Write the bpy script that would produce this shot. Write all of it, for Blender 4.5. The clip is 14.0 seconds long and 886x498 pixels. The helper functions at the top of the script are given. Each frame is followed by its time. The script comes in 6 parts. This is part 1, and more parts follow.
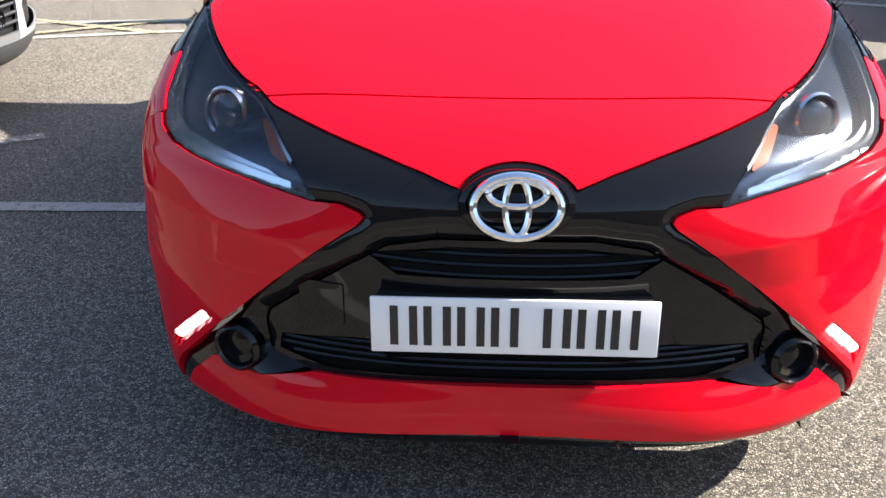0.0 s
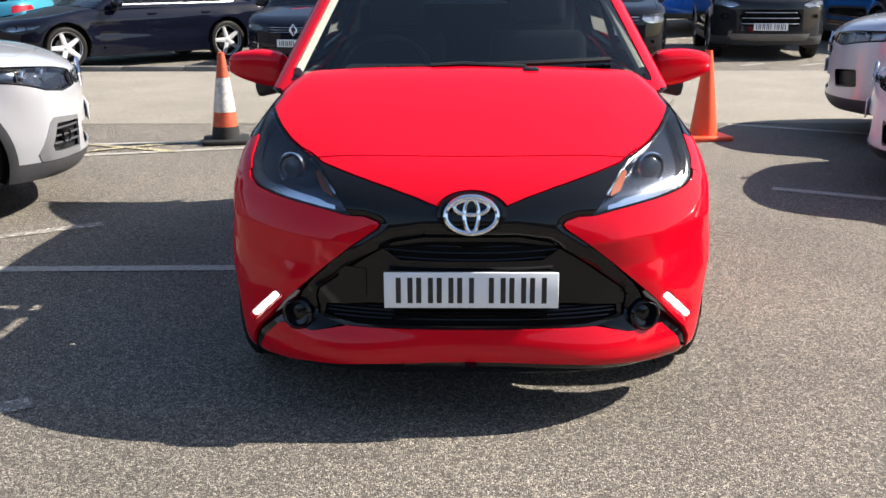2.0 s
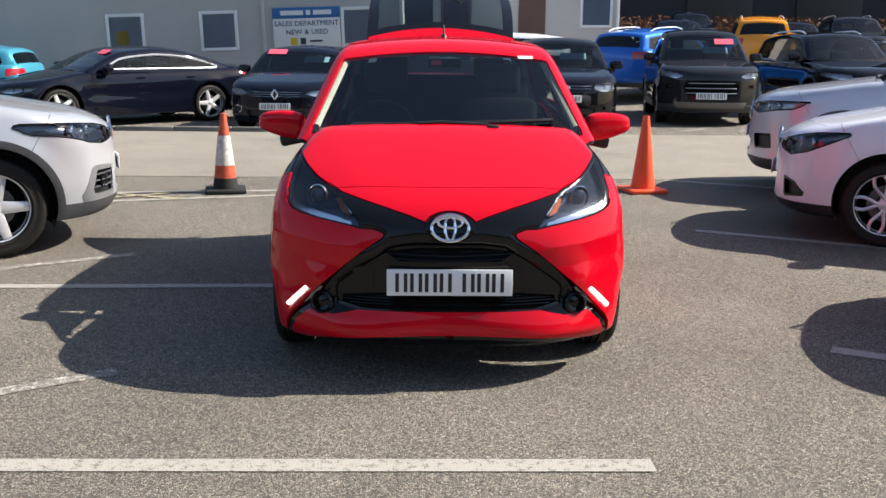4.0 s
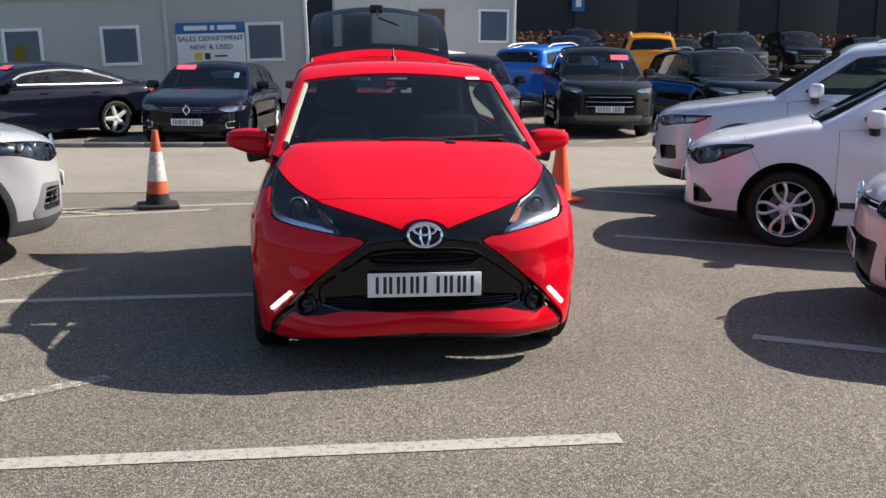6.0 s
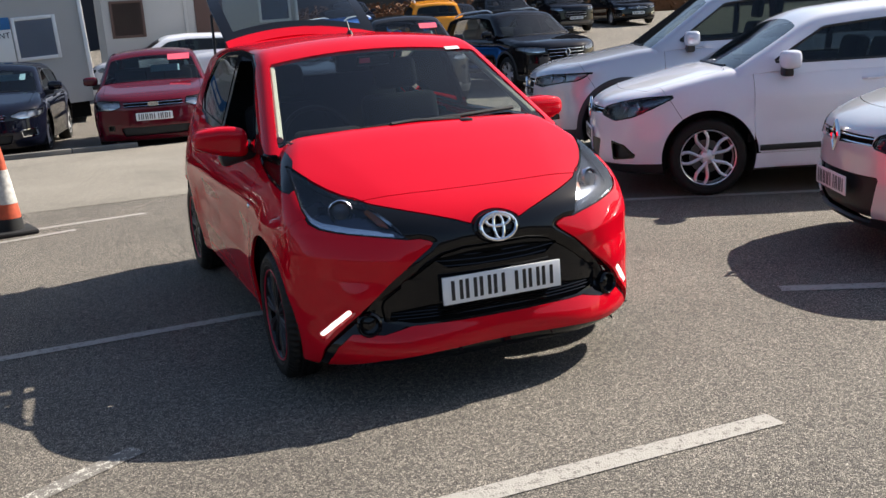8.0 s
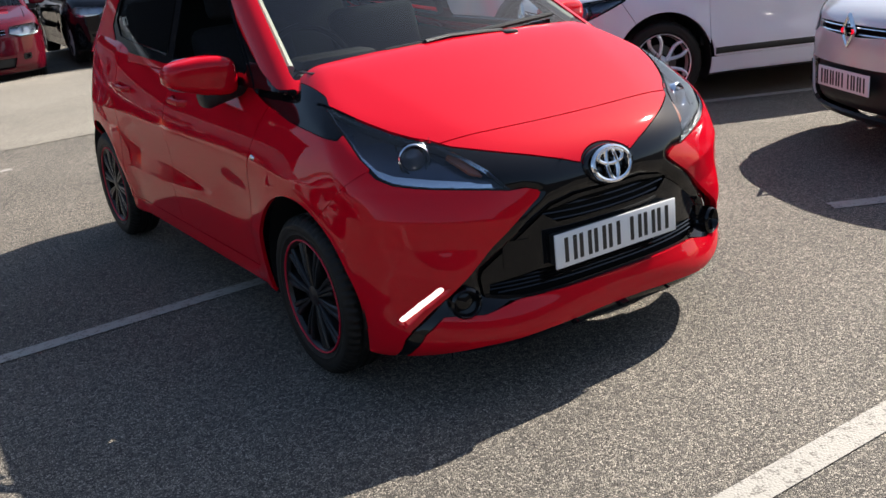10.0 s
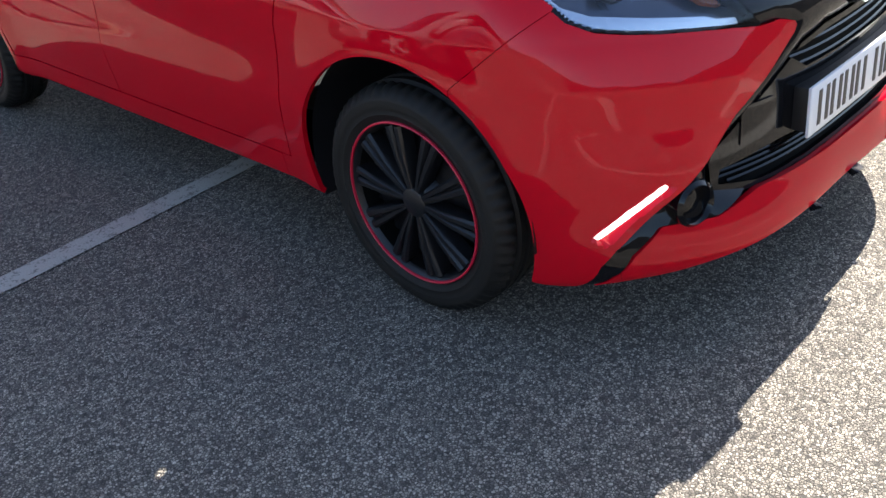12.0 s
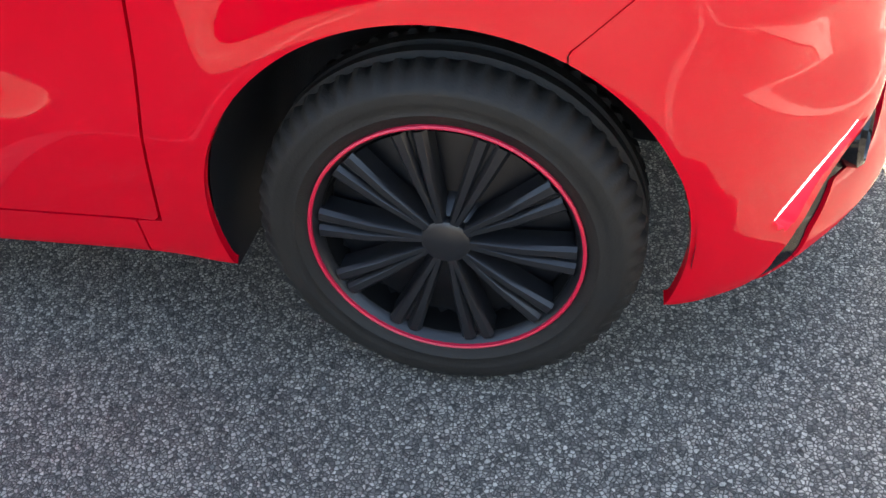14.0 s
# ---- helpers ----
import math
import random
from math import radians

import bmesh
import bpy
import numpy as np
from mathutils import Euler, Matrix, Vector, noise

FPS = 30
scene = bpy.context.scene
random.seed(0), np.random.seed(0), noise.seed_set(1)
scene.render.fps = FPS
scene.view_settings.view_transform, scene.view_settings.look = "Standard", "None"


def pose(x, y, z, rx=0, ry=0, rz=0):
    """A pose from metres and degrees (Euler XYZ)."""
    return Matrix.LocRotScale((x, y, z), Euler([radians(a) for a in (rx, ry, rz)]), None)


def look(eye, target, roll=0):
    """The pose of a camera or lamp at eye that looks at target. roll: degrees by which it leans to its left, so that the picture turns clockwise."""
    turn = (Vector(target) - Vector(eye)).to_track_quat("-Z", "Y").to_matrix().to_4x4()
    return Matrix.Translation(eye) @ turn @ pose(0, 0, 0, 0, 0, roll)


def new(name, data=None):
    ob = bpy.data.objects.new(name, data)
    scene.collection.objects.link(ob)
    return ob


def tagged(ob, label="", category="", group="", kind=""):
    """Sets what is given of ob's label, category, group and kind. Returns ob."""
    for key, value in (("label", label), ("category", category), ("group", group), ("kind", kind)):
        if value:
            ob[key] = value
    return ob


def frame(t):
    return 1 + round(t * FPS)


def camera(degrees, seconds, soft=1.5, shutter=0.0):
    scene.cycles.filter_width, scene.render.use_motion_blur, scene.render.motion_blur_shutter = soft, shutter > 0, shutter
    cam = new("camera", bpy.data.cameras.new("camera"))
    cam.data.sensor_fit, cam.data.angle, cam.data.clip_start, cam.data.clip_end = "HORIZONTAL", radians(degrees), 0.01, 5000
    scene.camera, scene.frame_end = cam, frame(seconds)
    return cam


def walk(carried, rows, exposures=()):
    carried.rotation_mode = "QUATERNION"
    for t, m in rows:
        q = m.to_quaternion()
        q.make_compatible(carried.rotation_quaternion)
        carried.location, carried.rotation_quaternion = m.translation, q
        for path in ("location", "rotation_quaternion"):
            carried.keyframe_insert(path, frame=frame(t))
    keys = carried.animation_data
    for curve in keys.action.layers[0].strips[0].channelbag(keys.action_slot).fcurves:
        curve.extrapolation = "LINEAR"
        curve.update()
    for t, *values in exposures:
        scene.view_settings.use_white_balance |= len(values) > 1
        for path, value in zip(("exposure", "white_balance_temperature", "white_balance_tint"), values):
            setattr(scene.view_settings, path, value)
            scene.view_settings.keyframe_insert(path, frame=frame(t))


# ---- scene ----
cam = camera(49.1, 14.0, soft=1.5)
PATH = [
    (0, (-0.042, -1.542, 1.287), (-0.143, 0.285, 0.481), -0.2),
    (0.5, (-0.002, -1.853, 1.326), (-0.099, 0.009, 0.604), -0.7),
    (1, (-0.025, -2.084, 1.316), (-0.075, -0.194, 0.663), -0.5),
    (1.5, (-0.046, -2.374, 1.331), (-0.066, -0.469, 0.723), 0.1),
    (2, (-0.032, -2.737, 1.36), (-0.068, -0.813, 0.813), -0.2),
    (2.5, (-0.09, -3.009, 1.363), (-0.116, -1.07, 0.876), -1.0),
    (3, (-0.099, -3.29, 1.389), (-0.11, -1.34, 0.943), -0.8),
    (5.5, (-0.21, -4.347, 1.464), (-0.054, -2.394, 1.061), 2.2),
    (6, (-0.487, -4.257, 1.478), (-0.228, -2.313, 1.085), 0.6),
    (6.5, (-0.723, -4.112, 1.455), (-0.353, -2.188, 1.054), -0.9),
    (7, (-1.014, -3.849, 1.456), (-0.52, -1.958, 1.03), -1.4),
    (7.5, (-1.34, -3.618, 1.471), (-0.726, -1.764, 1.038), -2.7),
    (10, (-2.043, -2.18, 1.445), (-1.032, -0.576, 0.806), -5.6),
    (10.5, (-2.121, -1.815, 1.429), (-1.07, -0.29, 0.674), -5.8),
    (11, (-2.095, -1.472, 1.368), (-1.029, -0.021, 0.498), -6.0),
    (11.5, (-2.079, -1.135, 1.344), (-0.989, 0.243, 0.389), -6.1),
    (12, (-2.072, -0.77, 1.33), (-0.898, 0.472, 0.291), -6.6),
    (12.5, (-2.011, -0.446, 1.266), (-0.743, 0.669, 0.193), -5.8),
    (13, (-1.96, -0.121, 1.235), (-0.597, 0.813, 0.108), -5.0),
    (13.5, (-1.93, 0.166, 1.215), (-0.477, 0.834, 0.014), -5.5),
    (14, (-1.824, 0.411, 1.144), (-0.321, 0.801, -0.115), -5.1),
]
walk(cam, [(t, look(eye, target, roll)) for t, eye, target, roll in PATH],
     exposures=[(0, 1.82, 6500, 10), (0.5, 1.62, 6500, 10), (1.5, 1.36, 6500, 10), (3, 1.15, 6500, 10), (5.5, 0.95, 6500, 10), (7.5, 0.9, 6500, 10), (10, 1.0, 6500, 10), (11, 1.36, 6300, 10), (12, 2.12, 6450, 10), (13, 3.06, 7200, 10), (14, 3.56, 7500, 10)])

# ---- world, sun, exposure ----
SUN = Vector((1.2, 0.2, 1.0))
world = bpy.data.worlds.new("sky")
scene.world = world
world.use_nodes = True
wn = world.node_tree.nodes
sky = wn.new("ShaderNodeTexSky")
sky.sky_type = "NISHITA"
sky.sun_disc = False
sky.sun_elevation = math.atan2(SUN.z, math.hypot(SUN.x, SUN.y))
sky.sun_rotation = math.atan2(SUN.x, SUN.y)
wn["Background"].inputs["Strength"].default_value = 0.085
world.node_tree.links.new(sky.outputs[0], wn["Background"].inputs["Color"])
sun = new("sun", bpy.data.lights.new("sun", "SUN"))
sun.data.energy, sun.data.angle, sun.data.color = 5.0, radians(0.53), (1.0, 0.93, 0.83)
sun.matrix_world = look(SUN * 20, (0, 0, 0))

# ---- materials ----
def mat(name, color, rough=0.5, metal=0.0, coat=0.0, spec=0.5, noise_scale=0.0, noise_amt=0.0, bump=0.0, bump_scale=200.0, rough_var=0.0, coat_ior=1.48):
    m = bpy.data.materials.new(name)
    m.use_nodes = True
    n, l = m.node_tree.nodes, m.node_tree.links
    b = n["Principled BSDF"]
    b.inputs["Base Color"].default_value = (*color, 1)
    b.inputs["Roughness"].default_value = rough
    b.inputs["Metallic"].default_value = metal
    b.inputs["Coat Weight"].default_value = coat
    b.inputs["Coat Roughness"].default_value = 0.03
    b.inputs["Coat IOR"].default_value = coat_ior
    b.inputs["Specular IOR Level"].default_value = spec
    tc = n.new("ShaderNodeTexCoord")
    if noise_amt > 0:
        t = n.new("ShaderNodeTexNoise")
        t.inputs["Scale"].default_value = noise_scale
        t.inputs["Detail"].default_value = 6
        l.new(tc.outputs["Object"], t.inputs["Vector"])
        mx = n.new("ShaderNodeMix")
        mx.data_type = "RGBA"
        mx.inputs[6].default_value = (*[c * (1 - noise_amt) for c in color], 1)
        mx.inputs[7].default_value = (*[min(1, c * (1 + noise_amt)) for c in color], 1)
        l.new(t.outputs["Fac"], mx.inputs[0])
        l.new(mx.outputs[2], b.inputs["Base Color"])
        if rough_var > 0:
            mr = n.new("ShaderNodeMapRange")
            mr.inputs["To Min"].default_value = max(0, rough - rough_var)
            mr.inputs["To Max"].default_value = min(1, rough + rough_var)
            l.new(t.outputs["Fac"], mr.inputs["Value"])
            l.new(mr.outputs[0], b.inputs["Roughness"])
    if bump > 0:
        t2 = n.new("ShaderNodeTexNoise")
        t2.inputs["Scale"].default_value = bump_scale
        t2.inputs["Detail"].default_value = 4
        l.new(tc.outputs["Object"], t2.inputs["Vector"])
        bp = n.new("ShaderNodeBump")
        bp.inputs["Strength"].default_value = bump
        bp.inputs["Distance"].default_value = 0.002
        l.new(t2.outputs["Fac"], bp.inputs["Height"])
        l.new(bp.outputs[0], b.inputs["Normal"])
    return m


def glass_mat(name, tint, gloss=0.02):
    """Thin glazing: tinted see-through sheet with a Fresnel gloss."""
    m = bpy.data.materials.new(name)
    m.use_nodes = True
    n, l = m.node_tree.nodes, m.node_tree.links
    n.remove(n["Principled BSDF"])
    tr, gl, mx, fr = (n.new("ShaderNode" + k) for k in ("BsdfTransparent", "BsdfGlossy", "MixShader", "Fresnel"))
    tr.inputs["Color"].default_value = (*tint, 1)
    gl.inputs["Roughness"].default_value = gloss
    fr.inputs["IOR"].default_value = 1.52
    l.new(fr.outputs[0], mx.inputs[0])
    l.new(tr.outputs[0], mx.inputs[1])
    l.new(gl.outputs[0], mx.inputs[2])
    l.new(mx.outputs[0], n["Material Output"].inputs[0])
    return m


def emit_mat(name, color, strength):
    m = mat(name, (0.8, 0.8, 0.8), 0.3)
    b = m.node_tree.nodes["Principled BSDF"]
    b.inputs["Emission Color"].default_value = (*color, 1)
    b.inputs["Emission Strength"].default_value = strength
    return m


def paint(name, color, flake=0.0, coat=1.0, spec=0.0):
    return mat(name, color, 0.5 if not flake else 0.32, flake, coat, spec, 3.0, 0.03)


def asphalt_mat(name, stone_a, stone_b, binder, scale, bump, wear):
    """Rolled asphalt: stones in a binder, blotched by wear and stains at a larger scale."""
    m = bpy.data.materials.new(name)
    m.use_nodes = True
    n, l = m.node_tree.nodes, m.node_tree.links
    b = n["Principled BSDF"]
    tc = n.new("ShaderNodeTexCoord")
    def tex(kind, s, **kw):
        t = n.new("ShaderNodeTex" + kind)
        t.inputs["Scale"].default_value = s
        for k, v in kw.items():
            t.inputs[k].default_value = v
        l.new(tc.outputs["Object"], t.inputs["Vector"])
        return t
    vor = tex("Voronoi", scale, Randomness=1.0)
    vor2 = tex("Voronoi", scale * 2.1, Randomness=1.0)
    big = tex("Noise", 0.7, Detail=5.0, Roughness=0.6)
    mid = tex("Noise", 40.0, Detail=6.0, Roughness=0.75)
    sep = n.new("ShaderNodeSeparateColor")
    l.new(vor.outputs["Color"], sep.inputs[0])
    ramp = n.new("ShaderNodeValToRGB")
    ramp.color_ramp.elements[0].color = (*stone_a, 1)
    ramp.color_ramp.elements[1].color = (*stone_b, 1)
    ramp.color_ramp.elements[0].position, ramp.color_ramp.elements[1].position = 0.1, 0.95
    l.new(sep.outputs[0], ramp.inputs[0])
    joint = tex("Voronoi", scale, Randomness=1.0)
    joint.feature = "DISTANCE_TO_EDGE"
    edge = n.new("ShaderNodeMapRange")
    edge.inputs["From Min"].default_value, edge.inputs["From Max"].default_value = 0.03, 0.185
    edge.inputs["To Min"].default_value, edge.inputs["To Max"].default_value = 1.0, 0.0
    l.new(joint.outputs["Distance"], edge.inputs["Value"])
    mx = n.new("ShaderNodeMix")
    mx.data_type = "RGBA"
    mx.inputs[7].default_value = (*binder, 1)
    l.new(edge.outputs[0], mx.inputs[0])
    l.new(ramp.outputs[0], mx.inputs[6])
    fine = n.new("ShaderNodeMapRange")
    fine.inputs["To Min"].default_value, fine.inputs["To Max"].default_value = 1.15, 0.75
    l.new(vor2.outputs["Distance"], fine.inputs["Value"])
    w1 = n.new("ShaderNodeMapRange")
    w1.inputs["From Min"].default_value, w1.inputs["From Max"].default_value = 0.3, 0.7
    w1.inputs["To Min"].default_value, w1.inputs["To Max"].default_value = 1 - wear * 1.8, 1 + wear * 1.8
    l.new(big.outputs["Fac"], w1.inputs["Value"])
    w2 = n.new("ShaderNodeMapRange")
    w2.inputs["From Min"].default_value, w2.inputs["From Max"].default_value = 0.3, 0.7
    w2.inputs["To Min"].default_value, w2.inputs["To Max"].default_value = 1 - wear * 4.2, 1 + wear * 4.2
    l.new(mid.outputs["Fac"], w2.inputs["Value"])
    mul = n.new("ShaderNodeMath")
    mul.operation = "MULTIPLY"
    l.new(w1.outputs[0], mul.inputs[0])
    l.new(w2.outputs[0], mul.inputs[1])
    mul2 = n.new("ShaderNodeMath")
    mul2.operation = "MULTIPLY"
    l.new(mul.outputs[0], mul2.inputs[0])
    l.new(fine.outputs[0], mul2.inputs[1])
    sc = n.new("ShaderNodeVectorMath")
    sc.operation = "SCALE"
    l.new(mx.outputs[2], sc.inputs[0])
    l.new(mul2.outputs[0], sc.inputs["Scale"])
    l.new(sc.outputs[0], b.inputs["Base Color"])
    b.inputs["Roughness"].default_value = 0.82
    b.inputs["Specular IOR Level"].default_value = 0.35
    bp = n.new("ShaderNodeBump")
    bp.invert = True
    bp.inputs["Strength"].default_value = bump
    bp.inputs["Distance"].default_value = 0.004
    l.new(edge.outputs[0], bp.inputs["Height"])
    l.new(bp.outputs[0], b.inputs["Normal"])
    return m


def worn_paint_mat(name, color, wear):
    """Road paint, rubbed through to the stones in places."""
    m = mat(name, color, 0.75)
    n, l = m.node_tree.nodes, m.node_tree.links
    b = n["Principled BSDF"]
    tc = n.new("ShaderNodeTexCoord")
    a, v = n.new("ShaderNodeTexNoise"), n.new("ShaderNodeTexVoronoi")
    a.inputs["Scale"].default_value, a.inputs["Detail"].default_value = 30, 8
    v.inputs["Scale"].default_value = 130
    l.new(tc.outputs["Object"], a.inputs["Vector"])
    l.new(tc.outputs["Object"], v.inputs["Vector"])
    ad = n.new("ShaderNodeMath")
    ad.operation = "MULTIPLY_ADD"
    ad.inputs[1].default_value = 0.45
    l.new(v.outputs["Distance"], ad.inputs[0])
    l.new(a.outputs["Fac"], ad.inputs[2])
    mr = n.new("ShaderNodeMapRange")
    mr.inputs["From Min"].default_value, mr.inputs["From Max"].default_value = wear - 0.07, wear + 0.07
    l.new(ad.outputs[0], mr.inputs["Value"])
    mx = n.new("ShaderNodeMix")
    mx.data_type = "RGBA"
    mx.inputs[6].default_value = (*color, 1)
    mx.inputs[7].default_value = (0.16, 0.145, 0.125, 1)
    l.new(mr.outputs[0], mx.inputs[0])
    l.new(mx.outputs[2], b.inputs["Base Color"])
    bp = n.new("ShaderNodeBump")
    bp.invert = True
    bp.inputs["Strength"].default_value, bp.inputs["Distance"].default_value = 0.6, 0.003
    l.new(v.outputs["Distance"], bp.inputs["Height"])
    l.new(bp.outputs[0], b.inputs["Normal"])
    return m


RED = mat("red_paint", (0.56, 0.0018, 0.0125), 0.5, 0.0, 0.72, 0.0, 3.0, 0.03, coat_ior=1.47)
GLOSS_BLACK = mat("gloss_black", (0.005, 0.005, 0.006), 0.05, 0, 0.0, 0.34)
BLACK_PLASTIC = mat("black_plastic", (0.012, 0.012, 0.013), 0.45, 0, 0, 0.4, 40, 0.2, 0.3, 400)
GREY_PLASTIC = mat("grey_plastic", (0.045, 0.046, 0.05), 0.5, 0, 0, 0.4, 40, 0.15, 0.3, 400)
RUBBER = mat("tyre_rubber", (0.0125, 0.0112, 0.0095), 0.62, 0, 0, 0.3, 14, 0.55, 0.4, 300, 0.16)
WHEEL_BLACK = mat("wheel_cover_black", (0.010, 0.010, 0.011), 0.34, 0, 0, 0.5, 20, 0.2, 0, 200, 0.1)
RING_RED = mat("red_ring_paint", (0.55, 0.01, 0.04), 0.4)
CHROME = mat("chrome", (0.82, 0.83, 0.85), 0.07, 1.0)
SILVER = mat("silver_alloy", (0.78, 0.78, 0.79), 0.28, 0.45, 0, 0.5, 15, 0.08)
TRIM_BRIGHT = mat("bright_trim", (0.85, 0.86, 0.88), 0.3, 0.6)
TRIM_SATIN = mat("satin_trim", (0.34, 0.35, 0.37), 0.3, 0.7, 0, 0.5, 20, 0.1)
# near-black for hollows: the shade inside them is put into the colour
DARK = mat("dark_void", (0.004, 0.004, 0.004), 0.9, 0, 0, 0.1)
GLASS = glass_mat("windscreen_glass", (0.56, 0.63, 0.62))
SIDE_GLASS = glass_mat("side_glass", (0.30, 0.35, 0.34))
LENS = glass_mat("lamp_lens", (0.9, 0.92, 0.94))
LAMP_DARK = mat("lamp_housing", (0.055, 0.07, 0.105), 0.18, 0.55, 0.6, 0.5, 14, 0.4)
LAMP_SILVER = mat("lamp_reflector", (0.74, 0.77, 0.82), 0.16, 1.0)
LAMP_PALE = mat("pale_lamp_housing", (0.34, 0.36, 0.41), 0.2, 0.4, 0.4, 0.5, 14, 0.4)
PROJECTOR = mat("projector_glass", (0.05, 0.058, 0.075), 0.06, 0.35, 1.0)
AMBER = mat("amber_lens", (0.34, 0.10, 0.045), 0.25, 0, 0.5)
TAIL_RED = mat("tail_lens", (0.35, 0.005, 0.01), 0.15, 0, 1.0)
DRL = emit_mat("running_light", (1.0, 0.97, 0.9), 0.7)
PLATE = mat("plate_white", (0.78, 0.79, 0.8), 0.3, 0, 0.3, 0.5, 30, 0.02)
PLATE_INK = mat("plate_black", (0.012, 0.012, 0.014), 0.4)
FABRIC = mat("seat_fabric", (0.022, 0.023, 0.026), 0.9, 0, 0, 0.3, 60, 0.3, 0.4, 500)
CREAM = mat("pillar_trim", (0.62, 0.6, 0.52), 0.7, 0, 0, 0.3, 20, 0.05)
PINK_CARD = mat("pink_sticker", (0.85, 0.1, 0.16), 0.6)
WHITE_STICKER = mat("white_sticker", (0.75, 0.77, 0.78), 0.5)


# ---- shape helpers: every one gives (verts, faces) as arrays ----
def part(name, geo, material, parent=None, label="", smooth=True, sharp=40):
    """One mesh object under a thing or a part."""
    v, f = geo
    me = bpy.data.meshes.new(name)
    me.from_pydata(np.asarray(v, float).tolist(), [], [list(map(int, q)) for q in f])
    me.materials.append(material)
    if smooth:
        me.polygons.foreach_set("use_smooth", np.ones(len(me.polygons), bool))
        if sharp:
            me.set_sharp_from_angle(angle=radians(sharp))
    me.update()
    ob = new(name, me)
    if parent is not None:
        ob.parent = parent
    if label:
        tagged(ob, label)
    return ob


def thing(name, label, category, group="", m=None):
    ob = new(name)
    ob.empty_display_size = 0.1
    tagged(ob, label, category, group)
    if m is not None:
        ob.matrix_basis = m
    return ob


def join(*geos):
    vs, fs, k = [], [], 0
    for v, f in geos:
        v = np.asarray(v, float).reshape(-1, 3)
        vs.append(v)
        fs += [[int(i) + k for i in q] for q in f]
        k += len(v)
    return np.concatenate(vs), fs


def moved(geo, m):
    v = np.asarray(geo[0], float)
    a = np.array(m.to_3x3())
    return v @ a.T + np.array(m.translation), geo[1]


def mirrored(geo):
    return np.asarray(geo[0], float) * (-1, 1, 1), [list(q)[::-1] for q in geo[1]]


def block(x0, x1, y0, y1, z0, z1, bevel=0.0, seg=2):
    bm = bmesh.new()
    bmesh.ops.create_cube(bm, size=1)
    for v in bm.verts:
        v.co = ((x0 + x1) / 2 + v.co.x * (x1 - x0), (y0 + y1) / 2 + v.co.y * (y1 - y0), (z0 + z1) / 2 + v.co.z * (z1 - z0))
    if bevel > 0:
        bmesh.ops.bevel(bm, geom=bm.edges[:], offset=bevel, segments=seg, profile=0.5, affect="EDGES")
    return from_bm(bm)


def from_bm(bm):
    bm.verts.index_update()
    v = np.array([x.co[:] for x in bm.verts])
    f = [[x.index for x in q.verts] for q in bm.faces]
    bm.free()
    return v, f


def lathe(profile, n, axis="x", a0=0.0, a1=360.0):
    """Turn a profile of (radius, height) about an axis."""
    full = abs(a1 - a0 - 360) < 1e-6
    k = n if full else n + 1
    vs, fs, p = [], [], len(profile)
    for i in range(k):
        a = radians(a0 + (a1 - a0) * i / n)
        for r, h in profile:
            c, s = r * math.cos(a), r * math.sin(a)
            vs.append({"x": (h, c, s), "y": (c, h, s), "z": (c, s, h)}[axis])
    for i in range(n):
        j = (i + 1) % k
        for q in range(p - 1):
            fs.append([i * p + q, i * p + q + 1, j * p + q + 1, j * p + q])
    return np.array(vs), fs


def tube(path, r, n=8, squash=1.0, closed=False):
    """A round bar along a path of points."""
    path = [Vector(p) for p in path]
    vs, fs, m = [], [], len(path)
    for i, p in enumerate(path):
        a, b = path[(i - 1) % m if closed else max(i - 1, 0)], path[(i + 1) % m if closed else min(i + 1, m - 1)]
        d = (b - a).normalized()
        if i == 0:
            u = d.cross(Vector((0, 0, 1)))
            u = u.normalized() if u.length > 1e-3 else Vector((1, 0, 0))
        else:
            u = (u - d * u.dot(d)).normalized()
        w = u.cross(d).normalized()
        for k in range(n):
            t = 2 * math.pi * k / n
            vs.append(p + u * (r * math.cos(t)) + w * (r * squash * math.sin(t)))
    for i in range(m if closed else m - 1):
        j = (i + 1) % m
        for k in range(n):
            fs.append([i * n + k, i * n + (k + 1) % n, j * n + (k + 1) % n, j * n + k])
    if not closed:
        fs += [list(range(n))[::-1], [(m - 1) * n + k for k in range(n)]]
    return np.array([v[:] for v in vs]), fs


def slab(poly, y0, y1):
    """A flat outline in (x, z), given thickness along y."""
    n = len(poly)
    v = [(x, y0, z) for x, z in poly] + [(x, y1, z) for x, z in poly]
    f = [list(range(n)), [n + i for i in range(n)][::-1]]
    f += [[i, n + i, n + (i + 1) % n, (i + 1) % n] for i in range(n)]
    return np.array(v, float), f


def ball(c, rx, ry, rz, n=16, power=1.0):
    """A rounded lump; power under 1 makes it boxier."""
    vs, fs = [], []
    for i in range(n + 1):
        a = math.pi * i / n - math.pi / 2
        for j in range(2 * n):
            b = math.pi * j / n
            q = (math.cos(a) * math.cos(b), math.cos(a) * math.sin(b), math.sin(a))
            q = [math.copysign(abs(t) ** power, t) for t in q]
            vs.append((c[0] + rx * q[0], c[1] + ry * q[1], c[2] + rz * q[2]))
    for i in range(n):
        for j in range(2 * n):
            k = (j + 1) % (2 * n)
            fs.append([i * 2 * n + j, i * 2 * n + k, (i + 1) * 2 * n + k, (i + 1) * 2 * n + j])
    return np.array(vs), fs


